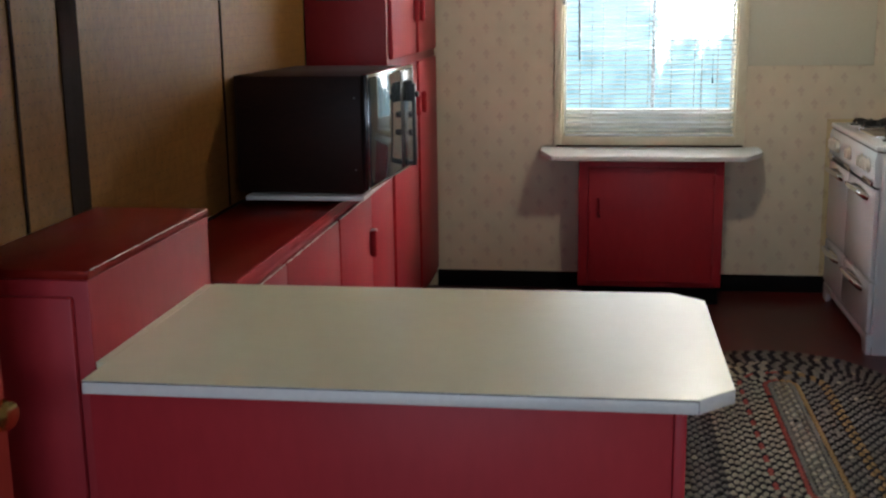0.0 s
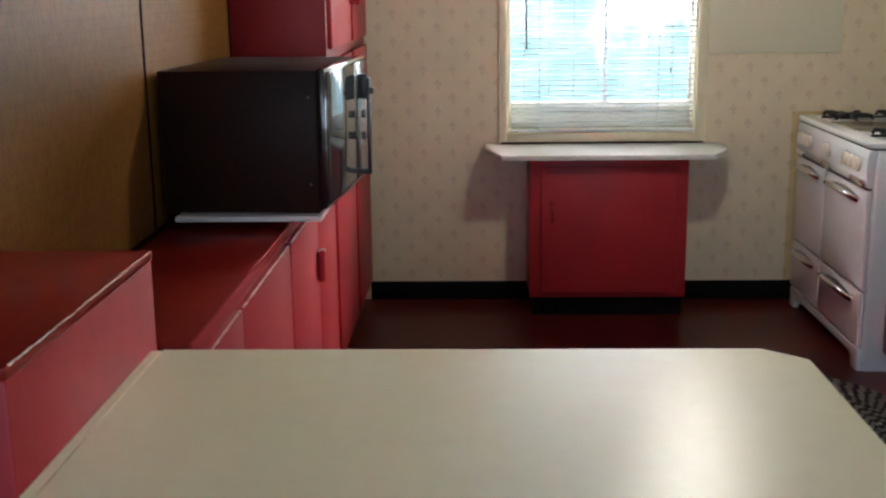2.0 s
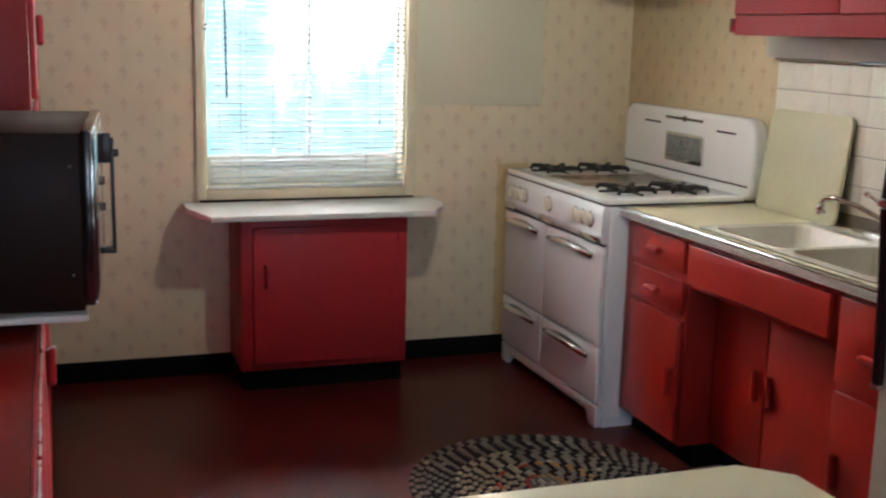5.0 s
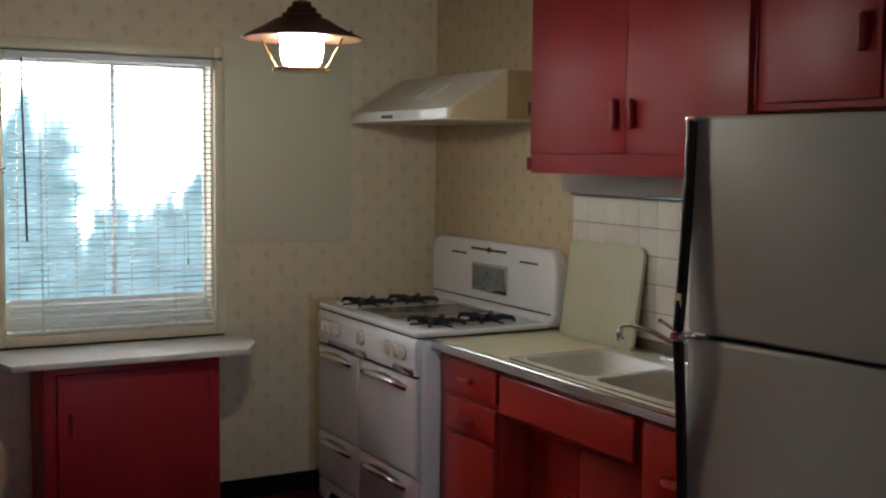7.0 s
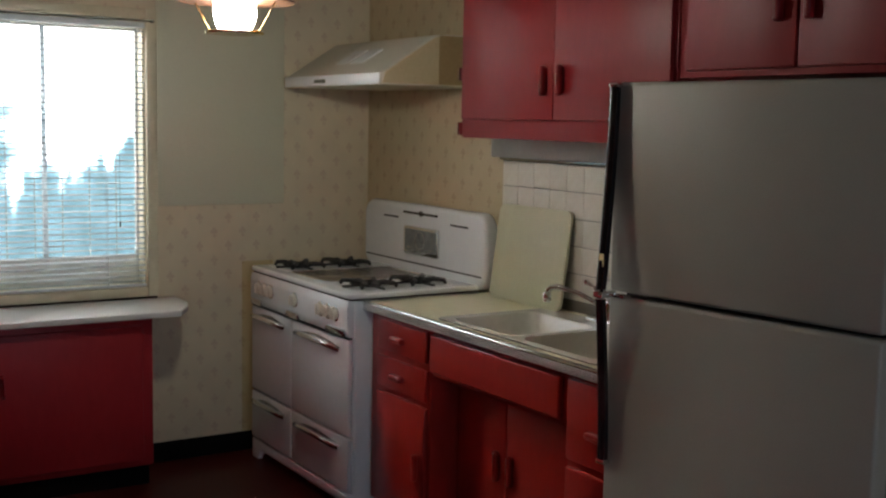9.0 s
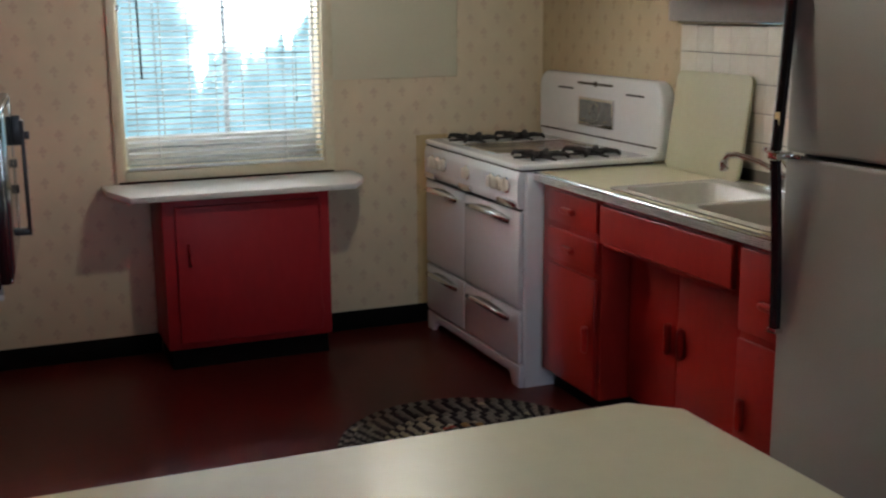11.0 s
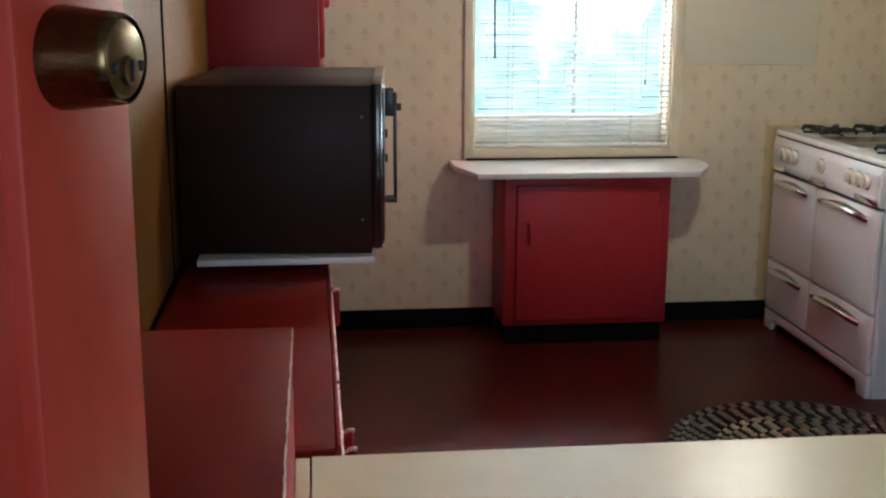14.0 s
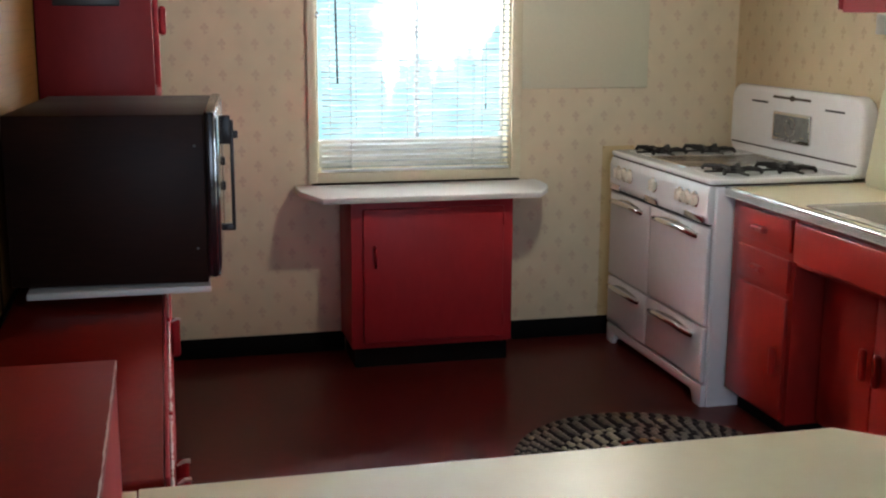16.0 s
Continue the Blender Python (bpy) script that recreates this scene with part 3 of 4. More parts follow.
prof = [(-0.0125, -0.0012), (-0.006, 0.0009), (0, 0.0016), (0.006, 0.0009), (0.0125, -0.0012)]
rows_s = [[bm.verts.new((x, y, z)) for y, z in prof] for x in (BX0 + 0.004 - BX0, BX1 - 0.004 - BX0)]
for i in range(4):
    bm.faces.new((rows_s[0][i], rows_s[1][i], rows_s[1][i + 1], rows_s[0][i + 1]))
bmesh.ops.solidify(bm, geom=bm.faces[:], thickness=0.0004)
slat_me = mesh_of("slat", bm, SLAT_DIM)
rnd = random.Random(4)
NS = 46
for k in range(NS):
    z = 0.862 + k * (1.985 - 0.862) / (NS - 1)
    share("slat", slat_me, blind, Vector((BX0, BY, z)) - SHIFT[blind.name], pose(0, 0, 0, 12 + rnd.uniform(-1.2, 1.2), rnd.uniform(-0.05, 0.05), 0))
part("bottom_rail", box(BX0, BX1, BY - 0.013, BY + 0.011, 0.8385, 0.850, 0.003), SLAT, blind)
for x in (-1.215, -0.648):
    part("ladder_cord", join(*[tube([(x, BY + d, 0.848), (x, BY + d, 2.0)], 0.0012, 5) for d in (-0.0155, 0.0125)]), SLAT_DIM, blind)
    twist = [(x + 0.0022 * math.sin(k * 1.6), BY - 0.0175, 0.850 + 0.005 * k) for k in range(27)]
    part("lift_cord", tube(twist, 0.002, 6, [0.0013 + 0.0019 * (k % 3 != 0) for k in range(27)]), CORD, blind, "twisted white lift cord")
part("tilt_wand", tube([(-1.286, BY - 0.022, 2.0), (-1.289, BY - 0.03, 1.9), (-1.279, BY - 0.032, 1.235)], 0.0042, 8), WANDM, blind, "thin grey tilt wand")
part("pull_cord", join(tube([(-0.592, BY - 0.02, 2.0), (-0.594, BY - 0.021, 1.14)], 0.001, 5), lathe([(0, 0), (0.004, 0.002), (0.003, 0.025), (0, 0.028)], (-0.594, BY - 0.021, 1.115), 8)), WANDM, blind)
solid("curtain_rod", join(tube([(-1.40, 4.955, 2.030), (-0.450, 4.955, 2.030)], 0.0045, 8), lathe([(0, -0.012), (0.008, -0.008), (0.009, 0), (0.008, 0.008), (0, 0.012)], (-0.446, 4.955, 2.030), 12, pose(0, 0, 0, 0, 90, 0)), tube([(-0.468, 4.955, 2.030), (-0.468, 4.975, 2.030)], 0.004)), STEEL, "thin metal curtain rod over the window", "curtain rod", base=(-0.9, 4.975, 2.030))

# flat board on the north wall
solid("wall_board", box(-0.4185, 0.210, 4.988, YN, 1.203, 2.13, 0.003), BOARD, "flat cream painted board fixed over wallpaper", "wall panel", base=(-0.09, YN, 1.20))

# ---- window cabinet and shelf ----


def window_cabinet():
    x0, x1, yf = -1.272, -0.545, 4.672
    c = thing("window_cabinet", "small red painted cabinet with one door under the window", "cabinet", ((x0 + x1) / 2, 4.84, 0))
    part("body", box(x0, x1, yf, YN - 0.014, 0.095, 0.760, 0.004), RED, c)
    part("toe_kick", box(x0 + 0.02, x1 - 0.01, yf + 0.035, YN - 0.014, 0, 0.095), BASEB, c, "black recessed toe kick")
    d = part("door", box(-1.222, -0.592, yf - 0.018, yf - 0.001, 0.122, 0.718, 0.006), RED, c)
    part("handle", tube([(-1.172, yf - 0.018, 0.555), (-1.172, yf - 0.036, 0.545), (-1.170, yf - 0.040, 0.51), (-1.168, yf - 0.036, 0.475), (-1.166, yf - 0.018, 0.463)], 0.0065, 8), RED, d)
    for z in (0.63, 0.17):
        part("hinge", join(box(-0.592, -0.580, yf - 0.014, yf - 0.0005, z, z + 0.055, 0.002), tube([(-0.592, yf - 0.016, z), (-0.592, yf - 0.016, z + 0.055)], 0.004, 8)), RED, c)
    return c


window_cabinet()
sp = [(-1.475, 4.972), (-1.475, 4.80), (-1.405, 4.565), (-0.455, 4.565), (-0.375, 4.70), (-0.345, 4.80), (-0.345, 4.972)]
shelf = thing("window_shelf", "white laminate shelf with clipped corners below the window", "shelf", (-0.9, 4.78, 0.747))
part("board", prism(sp, "z", 0.7605, 0.784, 0.001, 1), SHELF_WHITE, shelf)
part("back_strip", box(-1.40, -0.43, 4.955, 4.971, 0.784, 0.7915, 0.002), WOOD_DARK, shelf, "dark strip along the back")

# ---- tall cabinet, left run ----
CF = -2.058


def tall_cabinet():
    y0, y1, xf = 3.617, YN - 0.014, -2.053
    c = thing("tall_cabinet", "tall red painted pantry cabinet reaching the ceiling", "cabinet", (-2.22, 4.3, 0))
    part("body", box(XW + 0.001, xf, y0, y1, 0.08, HC - 0.004, 0.003), RED_SHADED, c)
    part("toe_kick", box(XW + 0.001, xf - 0.05, y0 + 0.01, y1, 0, 0.08), BASEB, c)
    for a, b, za, zb in ((3.66, 4.29, 0.12, 1.27), (3.66, 4.29, 1.31, 2.38), (4.36, 4.93, 0.12, 1.27), (4.36, 4.93, 1.31, 2.38)):
        d = part("door", box(xf, xf + 0.018, a, b, za, zb, 0.005), RED, c)
        hy = b - 0.05 if a < 4 else a + 0.05
        hz = 1.02 if za < 1 else 1.46
        part("handle", pull_v(xf + 0.018, hy, hz, hz + 0.10, 1), RED, d)
    part("vent_slot", box(-2.345, -2.148, y0 - 0.004, y0 + 0.002, 1.556, 1.588, 0.0015), BLACKMATT, c, "narrow black slot in the side")
    return c


tall_cabinet()


def base_unit(y0, y1, doors):
    c = thing("base_cabinet", "low red painted cupboard with worn door edges", "cabinet", (-2.23, (y0 + y1) / 2, 0), group="cupboards along the panelled wall")
    part("body", box(XW + 0.001, CF, y0 + 0.001, y1 - 0.001, 0.08, 0.838, 0.003), RED, c)
    part("toe_kick", box(XW + 0.001, CF - 0.05, y0 + 0.001, y1 - 0.001, 0, 0.08), BASEB, c)
    for a, b, h, z in doors:
        d = part("door", box(CF, CF + 0.02, a, b, 0.11, 0.822, 0.004), RED, c)
        part("chipped_edge", chipped(((CF + 0.0165, a + 0.01, 0.8215), (CF + 0.0165, b - 0.01, 0.8215)), 0.0028, int(a * 100)), CHIP, d, "chipped edge showing pale primer")
        if h:
            part("handle", pull_v(CF + 0.02, h, z - 0.108, z, 1), RED, d)
            part("chipped_edge", tube([(CF + 0.022, h - 0.009, z - 0.006), (CF + 0.036, h - 0.006, z + 0.001), (CF + 0.045, h, z - 0.001), (CF + 0.0465, h + 0.006, z - 0.008)], 0.004, 7, [0.002, 0.0042, 0.0045, 0.002]), CHIP, d)


base_unit(1.520, 2.602, ((1.532, 1.937, 1.87, 0.722), (1.943, 2.590, 2.015, 0.700)))
base_unit(2.602, 3.616, ((2.612, 3.148, 3.105, 0.692), (3.154, 3.604, 0, 0)))
left_counter = thing("left_counter", "worn red painted counter along the panelled wall", "countertop", (-2.23, 2.56, 0.84))
part("top", box(XW + 0.001, CF + 0.006, 1.518, 3.616, 0.840, 0.872, 0.004), RED_TOP, left_counter)
part("edge_strip", box(CF + 0.0065, CF + 0.013, 1.518, 3.616, 0.842, 0.8735, 0.002), RED, left_counter)
part("back_moulding", box(XW + 0.001, XW + 0.012, 1.52, 3.61, 0.872, 0.880, 0.003), WOOD_DARK, left_counter)


def ledge_cabinet():
    y0, y1, xf = 0.850, 1.517, -2.112
    c = thing("raised_cabinet", "red painted raised cabinet end beside the peninsula", "cabinet", (-2.25, 1.17, 0))
    part("body", box(XW + 0.001, xf, y0, y1, 0, 1.037, 0.004), RED, c)
    part("top", box(XW + 0.001, xf + 0.002, y0 - 0.002, y1 + 0.001, 1.0375, 1.056, 0.003), RED_TOP, c)
    part("door", box(XW + 0.02, xf - 0.030, y0 - 0.016, y0 - 0.0005, 0.10, 1.006, 0.005), RED, c)
    part("chipped_edge", chipped(((xf + 0.001, y0 + 0.01, 1.055), (xf + 0.001, y1 - 0.004, 1.055)), 0.0015, 5), CHIP, c, "chipped edge showing pale primer")


ledge_cabinet()

# ---- peninsula ----
pen = thing("peninsula", "kitchen peninsula with cream laminate top and red painted base", "kitchen counter", (-1.5, 1.1, 0))
PT = 0.877
pp = [(-2.088, 0.742), (-0.992, 0.742), (-0.926, 0.805), (-0.926, 1.408), (-0.996, 1.471), (-2.088, 1.471)]
top = part("top", prism(pp, "z", 0.8525, PT, 0.0008, 1), EDGE, pen)
part("laminate", prism([(x * 0.9995 - 0.0007, y) for x, y in pp], "z", PT + 0.0002, PT + 0.0016, 0.0004, 1), LAMINATE, pen, "cream laminate sheet")
part("seam", join(*[box(a[0], b[0] + 0.0002, a[1] - 0.0006, a[1] + 0.0004, PT - 0.0022, PT - 0.0004) for a, b in ((pp[0], pp[1]),)]), SEAM, pen)
part("corner_seam", box(-0.9925, -0.9915, 0.7414, 0.743, 0.8495, PT), SEAM, pen)
part("filler_strip", box(-2.1105, -2.0905, 0.853, 1.471, 0.8495, PT, 0.001, 1), LAMINATE, pen)
part("base", box(-2.095, -1.030, 0.782, 1.44, 0.0, 0.852, 0.003), RED, pen)
part("corner_post", box(-1.0295, -1.008, 0.776, 1.446, 0.0, 0.852, 0.003), RED, pen)

# ---- microwave on its board ----
bd = thing("microwave_board", "white board raised on battens under the microwave", "board", (-2.14, 2.9, 0.873))
part("board", box(-2.350, -1.940, 2.555, 3.24, 0.896, 0.912, 0.004), SHELF_WHITE, bd)
for y in (2.72, 3.1):
    part("batten", box(-2.34, -2.08, y - 0.02, y + 0.02, 0.8725, 0.896), WOOD_DARK, bd)


def microwave():
    x0, x1, y0, y1, z0, z1 = -2.385, -1.945, 2.56, 3.20, 0.919, 1.310
    c = thing("microwave", "large old microwave oven with dark walnut vinyl case", "microwave", (-2.16, 2.88, 0.912))
    part("case", box(x0, x1, y0, y1, z0, z1, 0.004), VINYL, c)
    for x in (x0 + 0.05, x1 - 0.05):
        for y in (y0 + 0.05, y1 - 0.05):
            part("foot", lathe([(0, 0), (0.014, 0), (0.012, 0.007), (0, 0.007)], (x, y, 0.912), 12), BLACKMATT, c)
    part("front_frame", box(x1 + 0.0005, x1 + 0.022, y0 - 0.002, y1 + 0.002, z0 + 0.012, z1 + 0.004, 0.004), BLACKGLOSS, c)
    part("chrome_trim", join(box(x1 + 0.022, x1 + 0.027, y0, y1, z1 - 0.006, z1 + 0.003, 0.001), box(x1 + 0.022, x1 + 0.027, y0, y1, z0 + 0.014, z0 + 0.022, 0.001), box(x1 + 0.022, x1 + 0.0245, y0 + 0.007, y0 + 0.011, z0 + 0.022, z1 - 0.006, 0.0005), box(x1 + 0.022, x1 + 0.027, y1 - 0.008, y1, z0 + 0.022, z1 - 0.006, 0.001)), STEEL, c, "thin bright metal trim")
    door = part("door_glass", box(x1 + 0.022, x1 + 0.029, y0 + 0.012, 2.985, z0 + 0.026, z1 - 0.01, 0.002), DARKGLASS, c, "dark glossy oven window")
    h = part("handle", join(box(x1 + 0.028, x1 + 0.052, 3.075, 3.108, 1.185, 1.262, 0.003), box(x1 + 0.028, x1 + 0.060, 3.075, 3.108, 0.945, 0.962, 0.003), box(x1 + 0.050, x1 + 0.060, 3.075, 3.108, 0.945, 1.25, 0.003)), BLACKMATT, c, "black angled handle")
    part("latch_button", box(x1 + 0.059, x1 + 0.072, 3.08, 3.103, 1.200, 1.220, 0.002), BLACKMATT, h)
    part("control_panel", box(x1 + 0.022, x1 + 0.028, 2.99, y1 - 0.010, z0 + 0.026, z1 - 0.01, 0.001), PANEL_GREY, c, "dark grey metal control panel")
    for z, r in ((1.13, 0.013), (1.06, 0.013)):
        part("dial", lathe([(0, 0), (r, 0), (r * 0.9, 0.006), (0, 0.007)], (x1 + 0.028, 3.15, z), 18, pose(0, 0, 0, 0, 90, 0)), BLACKMATT, c)
    for k in range(7):
        part("vent", box(-2.07 + k * 0.015, -2.062 + k * 0.015, 3.14, 3.17, z1 - 0.001, z1 + 0.0012), BLACKMATT, c)
    hinge = Vector((x1, y0, 0))
    c.matrix_world = Matrix.Translation(hinge) @ pose(0, 0, 0, 0, 0, -4.0) @ Matrix.Translation(-hinge) @ c.matrix_world
    for z in (1.238, 1.0):
        part("screw", lathe([(0, 0), (0.0032, 0), (0.002, 0.002), (0, 0.0022)], (x1 - 0.022, y0, z), 10, ROUT), CLOCKFACE, c)


microwave()

# ---- stove ----


def stove():
    y0, y1, xf = 3.88, 4.89, 0.018
    c = thing("gas_stove", "white enamel vintage gas range with chrome trim", "stove", (0.32, 4.38, 0))
    part("body", box(xf + 0.006, 0.63, y0, y1, 0.03, 0.893, 0.012, 3), ENAMEL, c)
    part("cooktop", prism(rrect(-0.005, 0.632, y0 - 0.004, y1 + 0.004, 0.03), "z", 0.8985, 0.922, 0.008, 3), ENAMEL, c)
    part("seam", prism(rrect(0.002, 0.628, y0 + 0.002, y1 - 0.002, 0.026), "z", 0.8925, 0.899), SEAM, c)
    part("control_panel", prism([(0.000, 0.892), (-0.008, 0.86), (-0.006, 0.775), (0.004, 0.742), (0.03, 0.742), (0.03, 0.892)], "y", y0 + 0.008, y1 - 0.008, 0.004), ENAMEL, c)
    part("chrome_strip", box(-0.002, 0.02, y0 + 0.012, y1 - 0.012, 0.735, 0.7415, 0.001), IRON, c)
    for y in (4.775, 4.712, 4.645, 4.385, 4.125, 4.058, 3.992):
        k = part("knob", lathe([(0, 0.004), (0.0265, 0.004), (0.0265, 0.012), (0.024, 0.018), (0.018, 0.021), (0, 0.021)], (-0.006, y, 0.828), 24, pose(0, 0, 0, 0, -90, 0)), KNOB, c)
        part("skirt", lathe([(0, 0), (0.0325, 0), (0.0325, 0.003), (0.029, 0.0045), (0, 0.0045)], (-0.0055, y, 0.828), 24, pose(0, 0, 0, 0, -90, 0)), CHROME, k)
        part("grip", box(-0.034, -0.025, y - 0.0045, y + 0.0045, 0.806, 0.850, 0.003), KNOB, k)
    for y, w in ((4.80, 0.12), (4.40, 0.13), (3.985, 0.17)):
        part("chrome_badge", prism(rrect(y - w / 2, y + w / 2, 0.746, 0.775, 0.012), "x", -0.016, -0.004, 0.003), CHROME, c)
    ys = 4.435
    doors = ((y0 + 0.006, ys - 0.004, 0.334, 0.732), (ys + 0.004, y1 - 0.006, 0.334, 0.732), (y0 + 0.006, ys - 0.004, 0.100, 0.326), (ys + 0.004, y1 - 0.006, 0.100, 0.326))
    for i, (a, b, za, zb) in enumerate(doors):
        d = part("oven_door" if i < 2 else "drawer", box(0.000, 0.022, a, b, za, zb, 0.009, 3), ENAMEL_DOOR, c)
        m, w, hz = (a + b) / 2, (b - a) * 0.36, zb - 0.035
        arc = [(-0.004, m - w, hz - 0.012), (-0.022, m - w * 0.93, hz - 0.004), (-0.034, m - w * 0.5, hz + 0.004), (-0.037, m, hz + 0.006), (-0.034, m + w * 0.5, hz + 0.004), (-0.022, m + w * 0.93, hz - 0.004), (-0.004, m + w, hz - 0.012)]
        part("handle", join(tube(arc, 0.0125, 10), prism([(m - w * 0.98, hz - 0.002), (m - w * 0.5, hz + 0.012), (m, hz + 0.020), (m + w * 0.5, hz + 0.015), (m + w * 0.98, hz - 0.002), (m, hz - 0.014)], "x", -0.008, 0.001, 0.002)), CHROME, d)
    part("base", prism([(y0 + 0.004, 0.0), (y0 + 0.075, 0.0), (y0 + 0.095, 0.045), (y0 + 0.125, 0.056), (y1 - 0.125, 0.056), (y1 - 0.095, 0.045), (y1 - 0.075, 0.0), (y1 - 0.004, 0.0), (y1 - 0.004, 0.092), (y0 + 0.004, 0.092)], "x", 0.004, 0.028, 0.004), ENAMEL, c)
    part("side_base", box(0.03, 0.60, y0 + 0.001, y0 + 0.012, 0, 0.05), ENAMEL, c)
    part("side_base", box(0.03, 0.60, y1 - 0.012, y1 - 0.001, 0, 0.05), ENAMEL, c)
    # back guard with clock
    bg = part("backguard", prism(rrect(y0 - 0.058, y1 + 0.010, 0.90, 1.228, 0.075, 8), "x", 0.606, 0.676, 0.022, 4), ENAMEL, c)
    part("chrome_line", box(0.6045, 0.6065, y0 - 0.03, y1 - 0.02, 0.955, 0.962), SEAM, bg)
    ck = part("clock_frame", prism(rrect(4.185, 4.490, 1.000, 1.128, 0.012), "x", 0.5960, 0.6070, 0.003), CHROME, bg)
    part("clock_face", prism(rrect(4.199, 4.476, 1.016, 1.116, 0.008), "x", 0.5945, 0.5962), CLOCKFACE, ck, "dull engraved clock plate")
    part("dial", tube([(0.5940, 4.340 + 0.040 * math.cos(radians(15 * k)), 1.067 + 0.040 * math.sin(radians(15 * k))) for k in range(25)], 0.0022, 6), STEEL, ck)
    for a in (70, 200):
        part("clock_hand", tube([(0.5938, 4.340, 1.067), (0.5938, 4.340 + 0.03 * math.cos(radians(a)), 1.067 + 0.03 * math.sin(radians(a)))], 0.0012, 5), GROOVE, ck)
    for y in (4.240, 4.440):
        part("plate_mark", box(0.5935, 0.5946, y - 0.018, y + 0.018, 1.028, 1.032), STEEL, ck)
    part("top_emblem", join(box(0.5990, 0.6080, 4.205, 4.505, 1.184, 1.195, 0.003), prism(rrect(4.335, 4.355, 1.178, 1.202, 0.008), "x", 0.5970, 0.6070)), GRIDDLE, bg)
    for a, b in ((4.555, 4.695), (3.955, 4.095)):
        part("slot", box(0.6040, 0.6080, a, b, 1.156, 1.164), GROOVE, bg)
    # burners
    part("griddle", prism(rrect(0.060, 0.545, 4.215, 4.555, 0.025), "z", 0.9215, 0.9265, 0.002), GRIDDLE, c)
    for a, b, d, e in ((0.048, 0.0595, 4.205, 4.565), (0.5455, 0.556, 4.205, 4.565), (0.060, 0.545, 4.205, 4.2145), (0.060, 0.545, 4.5555, 4.565)):
        part("griddle_rim", box(a, b, d, e, 0.9215, 0.929, 0.002), CHROME, c)
    for yc in (4.050, 4.725):
        part("burner_well", prism(rrect(0.06, 0.53, yc - 0.13, yc + 0.13, 0.04), "z", 0.9215, 0.9235, 0.001, 1), ENAMEL, c)
        for xc in (0.175, 0.415):
            part("grate", join(
                *[tube([(xc + 0.030 * math.cos(a), yc + 0.030 * math.sin(a), 0.938), (xc + 0.07 * math.cos(a), yc + 0.075 * math.sin(a), 0.9435), (xc + 0.108 * math.cos(a), yc + 0.125 * math.sin(a), 0.942), (xc + 0.116 * math.cos(a), yc + 0.136 * math.sin(a), 0.9275)], 0.0085, 6, [0.009, 0.0105, 0.0095, 0.0075]) for a in [radians(45 + 90 * k) for k in range(4)]],
                *[tube([(xc + 0.034 * math.cos(a), yc + 0.034 * math.sin(a), 0.938), (xc + 0.085 * math.cos(a), yc + 0.10 * math.sin(a), 0.941)], 0.007, 6) for a in [radians(90 * k) for k in range(4)]],
                tube([(xc + 0.032 * math.cos(radians(20 * k)), yc + 0.032 * math.sin(radians(20 * k)), 0.938) for k in range(19)], 0.008, 6),
                tube([(xc - 0.119, yc, 0.9285), (xc + 0.119, yc, 0.9285)], 0.005, 6), tube([(xc, yc - 0.136, 0.9285), (xc, yc + 0.136, 0.9285)], 0.005, 6)), IRON, c, "black cast iron burner grate")
            part("burner", lathe([(0, 0), (0.044, 0), (0.046, 0.007), (0.030, 0.011), (0, 0.012)], (xc, yc, 0.9235), 20), IRON, c)


stove()

# ---- range hood ----
hood = thing("range_hood", "off-white enamel range hood with sloping front", "range hood", (0.42, 4.42, 1.757))
hp = [(0.165, 1.757), (0.165, 1.800), (0.185, 1.812), (0.425, 1.965), (XE - 0.001, 1.975), (XE - 0.001, 1.757)]
part("canopy", prism(hp, "y", 3.955, 4.870, 0.003), HOODW, hood)
# The tan holds the hood end's weaker light in its colour.
HOOD_SIDE = mat("shade_toned_enamel", (0.60, 0.49, 0.31), (0.52, 0.41, 0.24), rough=0.4, scale=5, fine=60, bump=0.03)
part("side_panel", prism([(0.175, 1.762), (0.190, 1.808), (0.425, 1.958), (XE - 0.004, 1.968), (XE - 0.004, 1.762)], "y", 3.9515, 3.9545), HOOD_SIDE, hood, "tan enamel end panel with its shaded side put into the colour")
# Shading at the hood's rear, painted as a thin added brown plate.
HOOD_REAR = mat("brown_hood_shade", (0.40, 0.29, 0.15), (0.33, 0.23, 0.11), rough=0.45, scale=5, fine=60, bump=0.03)
part("rear_shade", box(0.440, XE - 0.004, 3.9485, 3.9512, 1.764, 1.964, 0.001, 1), HOOD_REAR, hood, "thin added plate coloured as the shade by the wall")
part("lip", box(0.160, 0.1645, 3.953, 4.872, 1.757, 1.803, 0.001), ENAMEL, hood)
part("name_plate", box(0.1575, 0.160, 4.44, 4.55, 1.770, 1.786), STEEL, hood, "small metal plate with unreadable marks")
for k in range(3):
    part("control", box(0.1565, 0.1578, 4.452 + 0.034 * k, 4.474 + 0.034 * k, 1.774, 1.782), BLACKMATT, hood)
for y in (4.26, 4.40):
    part("slope_plate", prism([(0.246, 1.8535), (0.250, 1.8595), (0.345, 1.920), (0.349, 1.914)], "y", y, y + 0.115), SHELF_WHITE, hood, "pale flat plate on the slope")

# ---- sink run ----
CX = 0.082
SY0, SY1 = 2.375, 3.872


